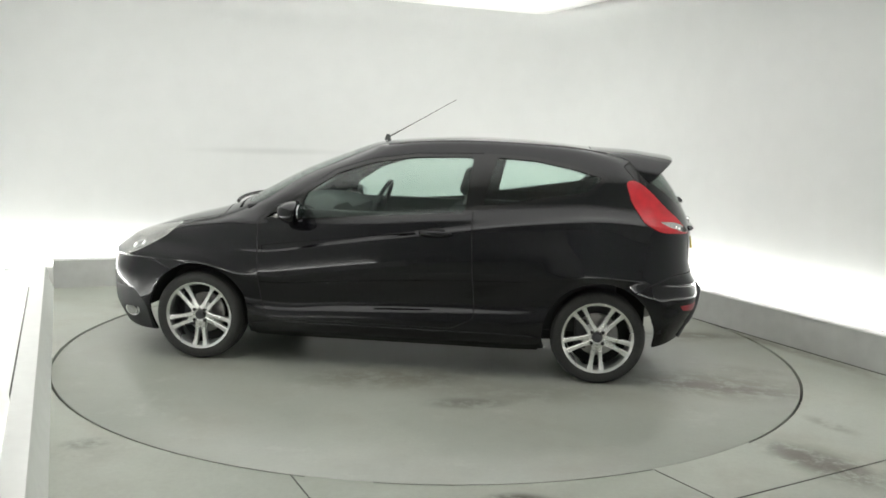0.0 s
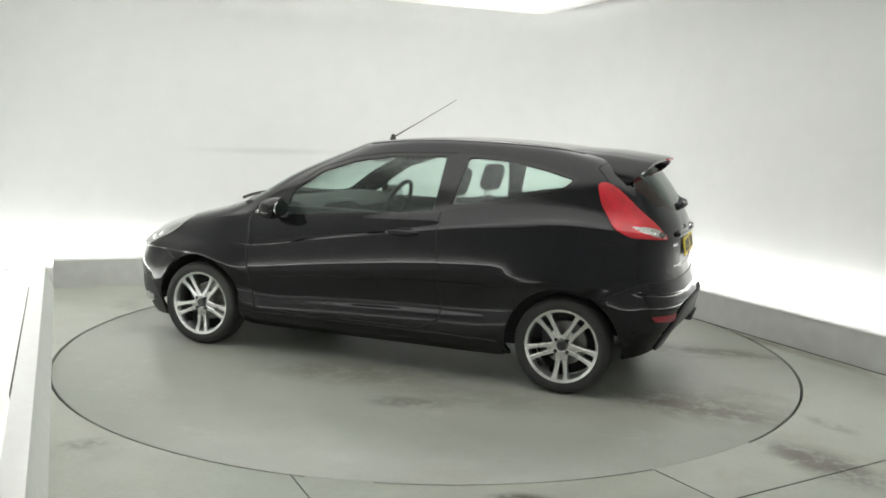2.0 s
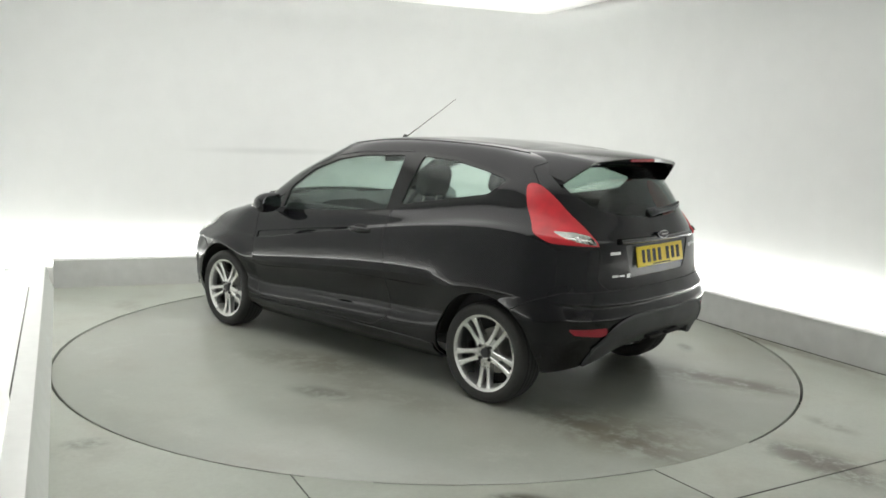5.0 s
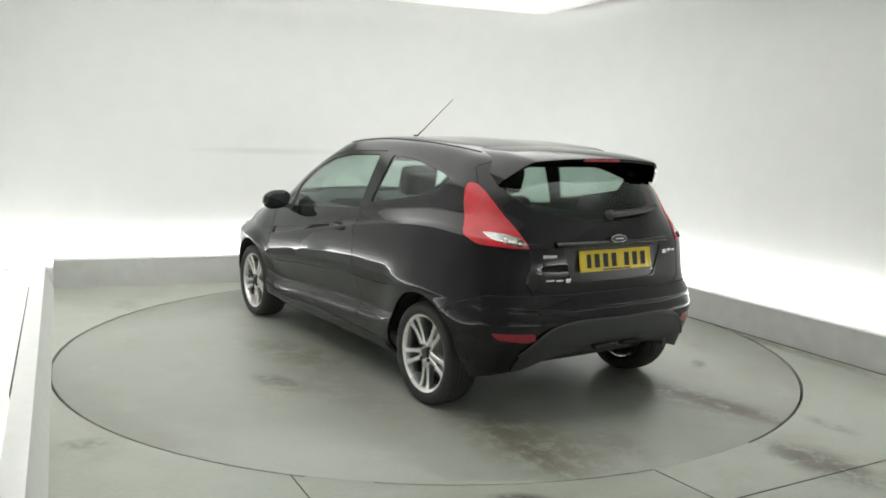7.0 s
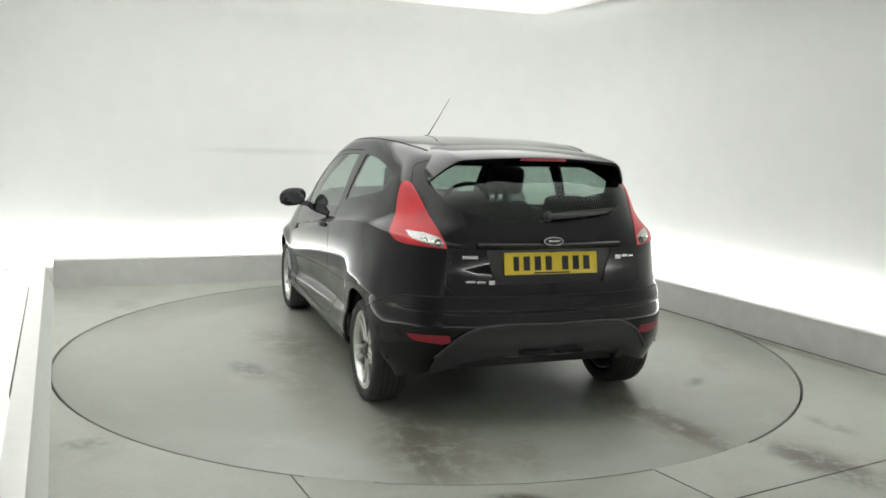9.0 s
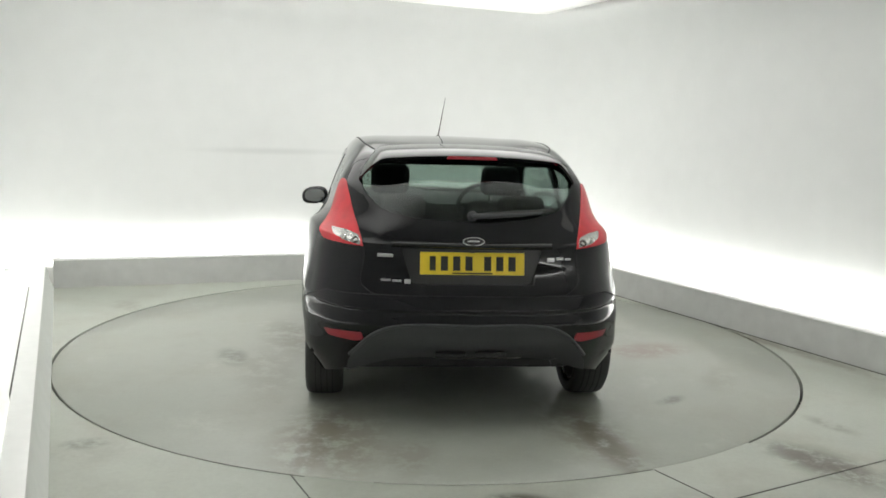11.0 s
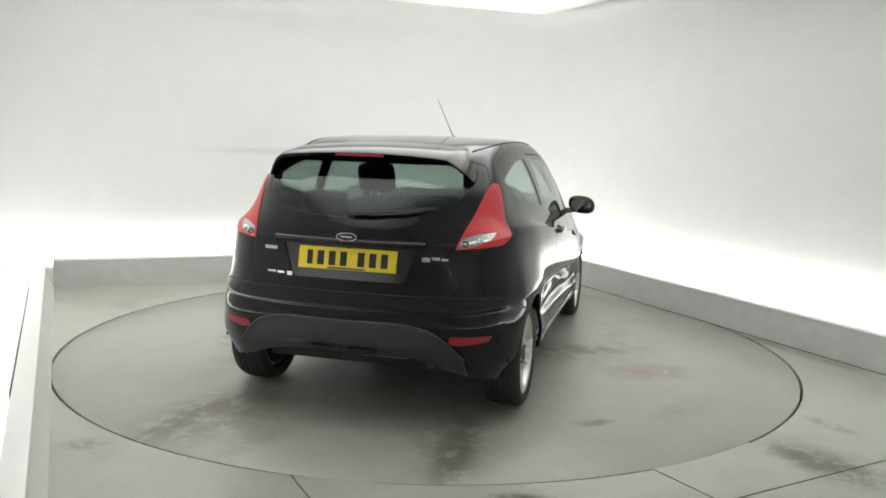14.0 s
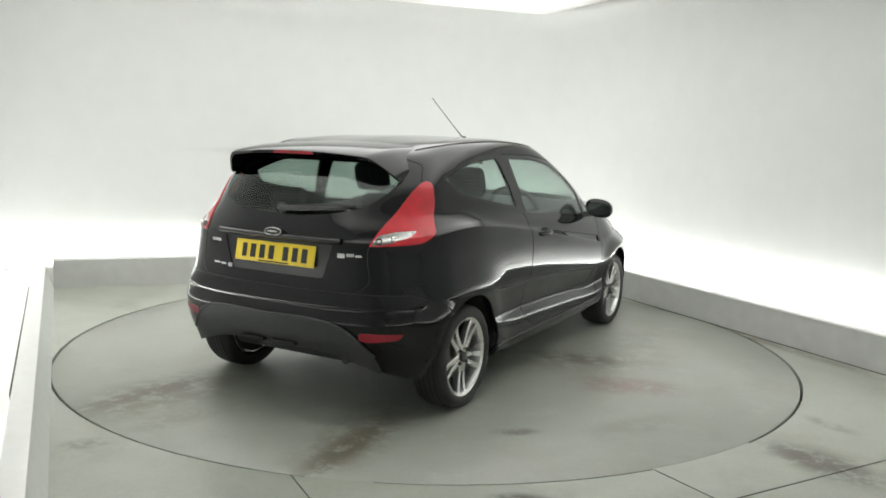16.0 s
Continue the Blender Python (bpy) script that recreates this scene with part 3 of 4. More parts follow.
def tagged_shell():
    bm = half_shell()
    bmesh.ops.recalc_face_normals(bm, faces=bm.faces)
    if sum(f.normal.z for f in bm.faces if f.calc_center_median().z > 1.4) < 0:
        bmesh.ops.reverse_faces(bm, faces=bm.faces)
    layer = bm.faces.layers.int.new("tag")
    flank = lambda c: c.y > 0.45
    tail = lambda c: c.x < -1.22
    for wx in (WHEEL_X, -WHEEL_X):
        carve(bm, HOLE, ring(wx, WHEEL_Z + 0.006, 0.334), "xz", lambda c: c.y > 0.55)
    upper = lambda c: c.y > 0.4 and c.z > 0.86
    carve(bm, TRIM, rounded([(0.87, 0.905), (0.62, 1.08), (0.40, 1.222), (0.15, 1.30), (-0.10, 1.333), (-0.46, 1.346), (-0.62, 1.347), (-0.84, 1.333), (-1.08, 1.286), (-1.275, 1.225), (-1.165, 1.122), (-0.54, 1.022), (-0.42, 0.985), (0.62, 0.90)], 0.02), "xz", upper)
    carve(bm, FRONT_PANE, rounded([(0.615, 0.917), (0.575, 1.075), (0.38, 1.205), (0.14, 1.28), (-0.10, 1.315), (-0.455, 1.327), (-0.42, 1.0)], 0.025), "xz", upper)
    carve(bm, REAR_PANE, rounded([(-0.525, 1.038), (-0.60, 1.328), (-0.84, 1.314), (-1.075, 1.268), (-1.24, 1.222), (-1.145, 1.14)], 0.025), "xz", upper)
    carve(bm, FRONT_PANE, rounded([(0.655, 0.918), (0.63, 1.03), (0.83, 0.915)], 0.012), "xz", upper, {TRIM})
    carve(bm, DOOR, rounded([(0.85, 0.62), (0.84, 0.42), (0.79, 0.29), (-0.36, 0.29), (-0.50, 0.36), (-0.487, 0.60), (-0.47, 0.985), (-0.53, 1.35), (-0.10, 1.338), (0.15, 1.304), (0.40, 1.226), (0.875, 0.905), (0.86, 0.80)], 0.03), "xz", flank, {PAINT})
    carve(bm, TAILGATE_PANE, rounded([(-0.10, 1.033), (0.10, 1.033), (0.29, 1.045), (0.46, 1.085), (0.545, 1.17), (0.56, 1.26), (0.47, 1.315), (-0.10, 1.32)], 0.03), "yz", lambda c: c.x < -1.25 and c.z > 0.98)
    carve(bm, MARK, rounded([(-1.372, 1.21), (-1.408, 1.09), (-1.492, 0.968), (-1.59, 0.917), (-1.95, 0.885), (-1.95, 1.25)], 0.03), "xz", lambda c: c.x < -1.25 and c.y > 0.4, {PAINT})
    carve(bm, TAIL, rounded([(0.632, 1.215), (0.59, 1.06), (0.55, 0.95), (0.53, 0.868), (0.95, 0.85), (0.95, 1.22)], 0.02), "yz", lambda c: c.x < -1.25 and c.y > 0.4, {MARK})
    carve(bm, TAIL_CLEAR, rounded([(0.547, 0.905), (0.560, 0.952), (0.62, 0.970), (0.70, 0.976), (0.685, 0.942), (0.62, 0.918)], 0.012), "yz", lambda c: c.x < -1.25 and c.y > 0.4, {TAIL})
    for f in bm.faces:
        if f[layer] == MARK:
            f[layer] = PAINT
    carve(bm, TAILGATE, rounded([(-0.10, 0.665), (0.49, 0.668), (0.555, 0.72), (0.53, 0.866), (0.55, 0.95), (0.59, 1.06), (0.634, 1.205), (0.59, 1.30), (0.48, 1.335), (-0.10, 1.345)], 0.03), "yz", lambda c: c.x < -1.25, {PAINT})
    carve(bm, RECESS, rounded([(-0.1, 0.725), (0.30, 0.725), (0.355, 0.90), (-0.1, 0.90)], 0.02), "yz", lambda c: c.x < -1.5, {TAILGATE})
    carve(bm, BUMPER, [(-1.44, 0.1), (-2.1, 0.1), (-2.1, 0.667), (-1.68, 0.667), (-1.55, 0.62), (-1.44, 0.56)], "xz", tail, {PAINT, TAILGATE})
    carve(bm, DIFFUSER, rounded([(-0.1, 0.1), (-0.1, 0.53), (0.38, 0.525), (0.48, 0.485), (0.60, 0.345), (0.63, 0.1)], 0.04), "yz", lambda c: c.x < -1.5, {BUMPER})
    carve(bm, REFLECTOR, rounded([(0.53, 0.447), (0.57, 0.437), (0.705, 0.452), (0.73, 0.483), (0.54, 0.484)], 0.012), "yz", lambda c: c.x < -1.5, {BUMPER})
    carve(bm, HEADLAMP, rounded([(1.86, 0.61), (1.95, 0.70), (1.74, 0.785), (1.42, 0.850), (1.50, 0.765), (1.70, 0.655)], 0.03), "xz", lambda c: c.y > 0.42 and c.x > 1.2, {PAINT})
    carve(bm, NOSE, [(1.44, 0.1), (2.2, 0.1), (2.2, 0.645), (1.70, 0.645), (1.56, 0.62), (1.44, 0.58)], "xz", lambda c: c.x > 1.3, {PAINT})
    carve(bm, LIP, rounded([(1.585, 0.05), (1.60, 0.33), (1.70, 0.425), (2.2, 0.44), (2.2, 0.05)], 0.03), "xz", lambda c: c.x > 1.3, {NOSE})
    carve(bm, SCREEN, rounded([(1.12, -0.1), (1.09, 0.34), (0.99, 0.575), (0.90, 0.655), (0.21, 0.515), (0.255, 0.30), (0.275, -0.1)], 0.03), "xy", lambda c: c.z > 0.93 and c.x > 0.15, {PAINT, TRIM})
    carve(bm, BONNET, rounded([(1.83, -0.1), (1.77, 0.40), (1.42, 0.60), (1.13, 0.645), (1.20, 0.30), (1.22, -0.1)], 0.04), "xy", lambda c: c.z > 0.66 and c.x > 0.9, {PAINT})
    carve(bm, SILL, [(0.89, 0.1), (0.89, 0.262), (0.80, 0.275), (-0.80, 0.275), (-0.89, 0.27), (-0.89, 0.1)], "xz", flank, {PAINT, DOOR})
    carve(bm, BLADE, rounded([(0.83, 0.704), (0.835, 0.748), (0.30, 0.818), (-0.13, 0.868), (-0.14, 0.857), (0.30, 0.794)], 0.008, 3), "xz", flank, {DOOR})
    shell = bm.verts.layers.float_vector.new("shell")
    bm.normal_update()
    for v in bm.verts:
        n = v.normal.copy()
        if abs(v.co.y) < 0.0005:
            n.y = 0
        v[shell] = n.normalized()
    bmesh.ops.delete(bm, geom=[f for f in bm.faces if f[layer] == HOLE], context="FACES")
    return bm


def skin(bm, tags, mirror):
    """The faces of some tags as a new bmesh with the shell's own normals: 'left', 'right' or 'both' halves."""
    layer, shell = bm.faces.layers.int["tag"], bm.verts.layers.float_vector["shell"]
    out = bmesh.new()
    keep = out.verts.layers.float_vector.new("shell")
    for side in {"left": (1,), "right": (-1,), "both": (1, -1)}[mirror]:
        made = {}
        for f in bm.faces:
            if f[layer] in tags:
                for v in f.verts:
                    if v not in made:
                        made[v] = out.verts.new((v.co.x, v.co.y * side, v.co.z))
                        n = v[shell]
                        made[v][keep] = (n.x, n.y * side, n.z)
                vs = [made[v] for v in f.verts]
                out.faces.new(vs if side > 0 else vs[::-1])
    bmesh.ops.remove_doubles(out, verts=out.verts, dist=0.0005)
    return out


def panel(name, bm, mat, parent, label="", thick=0.012, proud=0.0):
    """A pressed panel: outer skin, inner skin and rim, shaded by the shell's normals."""
    keep = bm.verts.layers.float_vector["shell"]
    bm.verts.index_update()
    outer = [(Vector(v.co) + proud * v[keep], v[keep].copy()) for v in bm.verts]
    count = len(outer)
    faces = [[v.index for v in f.verts] for f in bm.faces]
    rim = []
    for f in bm.faces:
        for loop in f.loops:
            if len(loop.edge.link_faces) == 1:
                rim.append((loop.vert.index, loop.link_loop_next.vert.index))
    bm.free()
    points = [p for p, n in outer] + [p - n * thick for p, n in outer]
    quads = faces + [[i + count for i in f[::-1]] for f in faces] + [[b, a, a + count, b + count] for a, b in rim]
    normals = []
    for f in faces:
        normals += [outer[i][1] for i in f]
    for f in faces:
        normals += [-outer[i][1] for i in f[::-1]]
    normals += [Vector((0, 0, 0))] * (4 * len(rim))
    me = bpy.data.meshes.new(name)
    me.from_pydata(points, [], quads)
    me.materials.append(mat)
    for f in me.polygons:
        f.use_smooth = True
    me.normals_split_custom_set(normals)
    ob = new(name, me)
    ob.parent = parent
    return tagged(ob, label)


def recess(bm, tag, depth):
    """A panel pressed inwards, with walls up to its edge."""
    out = skin(bm, {tag}, "both")
    rim = [e for e in out.edges if len(e.link_faces) == 1]
    edge = {v: v.co.copy() for e in rim for v in e.verts}
    for v in out.verts:
        v.co.x += depth
    top = {v: out.verts.new(co) for v, co in edge.items()}
    for e in rim:
        a, b = e.verts
        out.faces.new((a, b, top[b], top[a]))
    return out


def gaps(bm, a, others, side, car, name="panel_gap"):
    """Thin dark joints between two kinds of panel."""
    layer = bm.faces.layers.int["tag"]
    out = bmesh.new()
    bm.normal_update()
    for e in bm.edges:
        if len(e.link_faces) != 2:
            continue
        t = [f[layer] for f in e.link_faces]
        if (t[0] == a and t[1] in others) or (t[1] == a and t[0] in others):
            no = (e.link_faces[0].normal + e.link_faces[1].normal).normalized()
            p, q = (v.co + no * 0.0008 for v in e.verts)
            w = (q - p).cross(no).normalized() * 0.0026
            for s in (side,) if side else (1, -1):
                flip = Matrix.Diagonal((1, s, 1))
                vs = [out.verts.new(flip @ c) for c in (p - w, q - w, q + w, p + w)]
                out.faces.new(vs if s > 0 else vs[::-1])
    bmesh.ops.remove_doubles(out, verts=out.verts, dist=0.0022)
    return part(name, out, M_PIT, car, "dark shut line")


def wheel(car, x, side):
    """Alloy wheel with five twin spokes; its outer face looks along +y before it is placed."""
    hub = new("wheel")
    hub.parent = car
    # the outer face lies at y = 0.83
    hub.matrix_basis = pose(x, side * 0.735, WHEEL_Z, 0, 0, 0 if side > 0 else 180)
    R = WHEEL_R
    bm = bmesh.new()
    lathe(bm, [(0.212, -0.085), (0.232, -0.098), (0.253, -0.100), (0.270, -0.090), (R - 0.003, -0.072), (R, -0.03), (R, 0.03), (R - 0.003, 0.072), (0.270, 0.090), (0.253, 0.100), (0.234, 0.098), (0.214, 0.088)], 64)
    part("tyre", bm, M_RUBBER, hub, "black low-profile tyre", 50)
    for y in (-0.045, -0.016, 0.016, 0.045):
        bm = bmesh.new()
        lathe(bm, [(R - 0.002, y - 0.004), (R + 0.0012, y - 0.003), (R + 0.0012, y + 0.003), (R - 0.002, y + 0.004)], 64)
        part("tread_groove", bm, M_PIT, hub)
    bm = bmesh.new()
    lathe(bm, [(0.196, -0.08), (0.19, 0.03), (0.192, 0.062), (0.199, 0.080), (0.217, 0.088), (0.219, 0.082), (0.215, 0.06), (0.20, -0.08)], 64)
    part("rim", bm, M_ALLOY, hub, "silver alloy rim")
    bm = bmesh.new()
    lathe(bm, [(0.0005, -0.02), (0.125, -0.02), (0.13, -0.025), (0.13, -0.035), (0.0005, -0.036)], 40)
    part("brake_disc", bm, M_STEEL, hub, "grey steel brake disc")
    bm = bmesh.new()
    box(bm, 0.06, 0.135, -0.05, 0.0, -0.09, 0.09, None, 0.012)
    part("brake_caliper", bm, M_PLASTIC, hub)
    bm = bmesh.new()
    lathe(bm, [(0.0005, -0.06), (0.19, -0.06), (0.19, -0.075), (0.0005, -0.075)], 40)
    part("brake_shield", bm, M_PIT, hub, "dark back of the wheel")
    for k in range(5):
        bm = bmesh.new()
        for s in (-1, 1):
            # one bar of the twin spoke: from the boss out to the rim
            rings = []
            for r, off, wide, face, deep in ((0.040, 0.017, 0.031, 0.070, 0.045), (0.08, 0.019, 0.026, 0.067, 0.04), (0.13, 0.025, 0.024, 0.066, 0.034), (0.175, 0.031, 0.028, 0.071, 0.03), (0.203, 0.037, 0.040, 0.080, 0.026)):
                c, w = s * off, wide / 2
                rings.append([(c - w, face - 0.004, r), (c - w + 0.004, face, r), (c + w - 0.004, face, r), (c + w, face - 0.004, r), (c + w, face - deep, r), (c - w, face - deep, r)])
            loft(bm, rings, caps=True)
        # the web that joins the two bars near the boss
        loft(bm, [[(-w, f, r), (w, f, r), (w, f - 0.03, r), (-w, f - 0.03, r)] for r, w, f in ((0.05, 0.012, 0.064), (0.075, 0.013, 0.060), (0.095, 0.014, 0.050))], caps=True)
        bmesh.ops.transform(bm, verts=bm.verts, matrix=Matrix.Rotation(2 * math.pi * k / 5 + math.pi, 4, "Y"))
        part("spoke", bm, M_ALLOY, hub)
    bm = bmesh.new()
    lathe(bm, [(0.0005, 0.062), (0.046, 0.064), (0.052, 0.068), (0.060, 0.063), (0.063, 0.048), (0.063, 0.02), (0.0005, 0.02)], 40)
    part("wheel_boss", bm, M_ALLOY, hub)
    bm = bmesh.new()
    lathe(bm, [(0.0005, 0.080), (0.022, 0.079), (0.027, 0.075), (0.027, 0.066), (0.0005, 0.066)], 24)
    part("centre_cap", bm, M_PLASTIC, hub, "dark centre cap")
    for k in range(4):
        a = math.pi / 4 + k * math.pi / 2
        bm = bmesh.new()
        lathe(bm, [(0.0005, 0.0715), (0.0105, 0.0715), (0.0105, 0.076), (0.007, 0.076), (0.006, 0.073), (0.0005, 0.073)], 12)
        bmesh.ops.transform(bm, verts=bm.verts, matrix=Matrix.Translation((0.047 * math.cos(a), 0.001, 0.047 * math.sin(a))))
        part("wheel_nut", bm, M_BLACKINK, hub)
    return hub


def seat(car, x, y, wide=0.50, label="charcoal cloth front seat"):
    base = new("seat")
    base.parent = car
    base.matrix_basis = pose(x, y, 0.32)
    bm = bmesh.new()
    box(bm, -0.24, 0.27, -wide / 2, wide / 2, 0.0, 0.17, None, 0.06, 4)
    part("cushion", bm, M_FABRIC, base)
    bm = bmesh.new()
    lean = Matrix.Translation((-0.22, 0, 0.12)) @ Matrix.Rotation(radians(-17), 4, "Y")
    box(bm, -0.07, 0.07, -wide / 2, wide / 2, 0.0, 0.60, lean, 0.055, 4)
    for v in bm.verts:
        if v.co.z > 0.5:
            v.co.y *= 1 - (v.co.z - 0.5) * 0.9
    part("backrest", bm, M_FABRIC, base)
    bm = bmesh.new()
    box(bm, -0.05, 0.055, -0.125, 0.125, 0.66, 0.85, lean, 0.045, 4)
    part("headrest", bm, M_FABRIC, base)
    for s in (-0.06, 0.06):
        bm = bmesh.new()
        tube(bm, [lean @ Vector((0, s, 0.58)), lean @ Vector((0, s, 0.70))], 0.006)
        part("headrest_post", bm, M_STEEL, base, "steel post")
    return tagged(base, label)


def cabin(car):
    # floor pan and inner sides
    bm = bmesh.new()
    box(bm, -1.48, 1.55, -0.60, 0.60, 0.20, 0.30, None, 0.02)
    part("floor_pan", bm, M_CABIN, car, "black floor pan")
    for s in (1, -1):
        bm = bmesh.new()
        box(bm, -1.35, 0.75, s * 0.66 - 0.03, s * 0.66 + 0.03, 0.28, 0.97, None, 0.02)
        part("door_card", bm, M_CABIN, car, "black inner trim")
        for wx in (WHEEL_X, -WHEEL_X):
            bm = bmesh.new()
            rings = []
            for k in range(25):
                a = 0.12 + (math.pi - 0.24) * k / 24
                rings.append([(wx + r * math.cos(a), s * y, WHEEL_Z + r * math.sin(a)) for r, y in ((0.352, 0.80), (0.352, 0.50), (0.372, 0.50), (0.372, 0.80))])
            loft(bm, rings, caps=True)
            part("wheel_liner", bm, M_PIT, car, "black wheel arch liner")
            bm = bmesh.new()
            box(bm, wx - 0.30, wx + 0.30, s * 0.49 - 0.01, s * 0.49 + 0.01, 0.30, 0.66)
            part("inner_arch", bm, M_PIT, car)
    bm = bmesh.new()
    rings = []
    for y in np.linspace(-0.66, 0.66, 9):
        hump = 0.05 if y > 0.12 and y < 0.6 else 0.0
        rings.append([(0.98, y, 0.98), (0.78, y, 1.0), (0.58, y, 0.99 + hump), (0.45, y, 0.93 + hump), (0.42, y, 0.75), (0.55, y, 0.45), (0.98, y, 0.45)])
    loft(bm, rings, caps=True)
    part("dashboard", bm, M_CABIN, car, "black moulded dashboard")
    bm = bmesh.new()
    tilt = Matrix.Translation((0.33, -0.36, 0.93)) @ Matrix.Rotation(radians(-25), 4, "Y")
    tube(bm, [tilt @ Vector((0, 0.185 * math.cos(a), 0.185 * math.sin(a))) for a in np.linspace(0, 2 * math.pi, 41)], 0.016, 10, False)
    box(bm, -0.03, 0.02, -0.07, 0.07, -0.06, 0.06, tilt, 0.02)
    for a in (0.1, math.pi - 0.1, -math.pi / 2):
        tube(bm, [tilt @ Vector((0, 0, 0)), tilt @ Vector((0, 0.18 * math.cos(a), 0.18 * math.sin(a)))], 0.017)
    part("steering_wheel", bm, M_CABIN, car, "black steering wheel")
    seat(car, 0.02, 0.36)
    seat(car, 0.02, -0.36)
    # rear bench with two headrests
    bench = new("rear_bench")
    bench.parent = car
    bm = bmesh.new()
    box(bm, -1.10, -0.55, -0.60, 0.60, 0.32, 0.52, None, 0.06, 4)
    part("cushion", bm, M_FABRIC, bench)
    bm = bmesh.new()
    lean = Matrix.Translation((-1.08, 0, 0.46)) @ Matrix.Rotation(radians(-22), 4, "Y")
    box(bm, -0.06, 0.06, -0.60, 0.60, 0.0, 0.56, lean, 0.05, 4)
    part("backrest", bm, M_FABRIC, bench)
    for y in (0.33, -0.33):
        bm = bmesh.new()
        box(bm, -0.045, 0.045, y - 0.13, y + 0.13, 0.58, 0.72, lean, 0.04, 4)
        part("headrest", bm, M_FABRIC, bench)
    bm = bmesh.new()
    box(bm, -1.62, -1.30, -0.55, 0.55, 0.955, 0.975, None, 0.006)
    part("parcel_shelf", bm, M_CABIN, car, "black parcel shelf")
    bm = bmesh.new()
    box(bm, 0.27, 0.30, -0.12, 0.12, 1.255, 1.315, None, 0.012, 3)
    tube(bm, [(0.29, 0, 1.31), (0.33, 0, 1.355)], 0.009)
    part("cabin_mirror", bm, M_CABIN, car, "black cabin mirror")


def door_mirror(car, side):
    head = new("door_mirror")
    head.parent = car
    head.matrix_basis = pose(0.60, side * 0.895, 0.968)
    bm = bmesh.new()
    bmesh.ops.create_uvsphere(bm, u_segments=24, v_segments=16, radius=1)
    for v in bm.verts:
        x, y, z = v.co
        # a blunt shell: rounded ahead, flat towards the driver
        v.co = ((0.105 if x > 0 else 0.035) * x, 0.098 * math.copysign(abs(y) ** 0.8, y), 0.066 * math.copysign(abs(z) ** 0.85, z) - 0.012 * y * side)
    part("mirror_shell", bm, M_PAINT, head, "gloss black mirror shell", 60)
    bm = bmesh.new()
    outline = [(0.074 * math.copysign(abs(math.cos(a)) ** 0.8, math.cos(a)), 0.047 * math.copysign(abs(math.sin(a)) ** 0.85, math.sin(a))) for a in np.linspace(0, 2 * math.pi, 28, endpoint=False)]
    prism(bm, outline, 0.006, lambda u, v, d: (-0.034 - d, u, v - 0.012 * u * side))
    part("mirror_glass", bm, M_MIRROR, head, "silver mirror glass")
    bm = bmesh.new()
    box(bm, 0.075, 0.106, -0.075, 0.075, -0.035, -0.012, None, 0.01)
    part("side_repeater", bm, M_CLEAR, head, "clear indicator lens")
    bm = bmesh.new()
    loft(bm, [[(0.06, -side * 0.15, -0.075), (-0.02, -side * 0.15, -0.075), (-0.02, -side * 0.15, -0.035), (0.06, -side * 0.15, -0.035)],
              [(0.045, -side * 0.05, -0.06), (-0.01, -side * 0.05, -0.06), (-0.01, -side * 0.05, -0.025), (0.045, -side * 0.05, -0.025)]], caps=True)
    part("mirror_arm", bm, M_PLASTIC, head, "black mirror arm")


def door_handle(car, side):
    handle = new("door_handle")
    handle.parent = car
    handle.matrix_basis = pose(-0.26, side * 0.838, 0.868)
    bm = bmesh.new()
    rings = []
    for k in range(13):
        t = k / 12
        x, bow = -0.105 + 0.21 * t, 0.032 * math.sin(math.pi * t) ** 0.5
        h = 0.011 + 0.007 * math.sin(math.pi * t)
        y = side * (0.002 + bow)
        rings.append([(x, y + side * 0.010, -h * 0.6), (x, y + side * 0.010, h * 0.6), (x, y + side * 0.003, h), (x, y - side * 0.008, h), (x, y - side * 0.008, -h), (x, y + side * 0.003, -h)])
    loft(bm, rings, caps=True)
    part("grip", bm, M_PAINT, handle, "black pull grip", 50)
    bm = bmesh.new()
    bmesh.ops.create_uvsphere(bm, u_segments=20, v_segments=10, radius=1)
    for v in bm.verts:
        v.co = (0.075 * v.co.x, 0.008 * v.co.y, 0.032 * v.co.z)
    part("handle_cup", bm, M_PIT, handle, "dark handle recess")


def spoiler(car):
    wing = new("roof_spoiler")
    wing.parent = car
    bm = bmesh.new()
    rings = []
    for k in range(41):
        s = -1 + 2 * k / 40
        a = abs(s)
        drop = 0.035 * a * a + 0.095 * max(0.0, (a - 0.78) / 0.22) ** 1.5
        y = 0.565 * s
        front = -1.17 - 0.17 * max(0.0, (a - 0.72) / 0.28) ** 1.5
        rear = -1.695 + 0.055 * a * a + 0.09 * max(0.0, (a - 0.80) / 0.2) ** 1.5
        z0, z1 = 1.412 - 0.030 * a * a - 0.10 * max(0.0, (a - 0.78) / 0.22) ** 1.5, 1.363 - drop
        thick = 0.034
        mid = (front + rear) / 2
        rings.append([(front, y, z0 - 0.006), (mid, y, (z0 + z1) / 2 + 0.008), (rear + 0.02, y, z1 + 0.002), (rear, y, z1 - 0.008), (rear + 0.012, y, z1 - thick * 0.7), (mid - 0.02, y, (z0 + z1) / 2 - thick), (front - 0.02, y, z0 - thick - 0.01)])
    loft(bm, rings, caps=True)
    part("wing", bm, M_PAINT, wing, "gloss black wing", 50)
    bm = bmesh.new()
    prism(bm, rounded([(-0.13, 0.0), (0.13, 0.0), (0.12, 0.014), (-0.12, 0.014)], 0.005), 0.012, lambda u, v, d: (-1.699 + d, u, 1.338 + v))
    part("brake_light", bm, M_REDDARK, wing, "red high brake light")


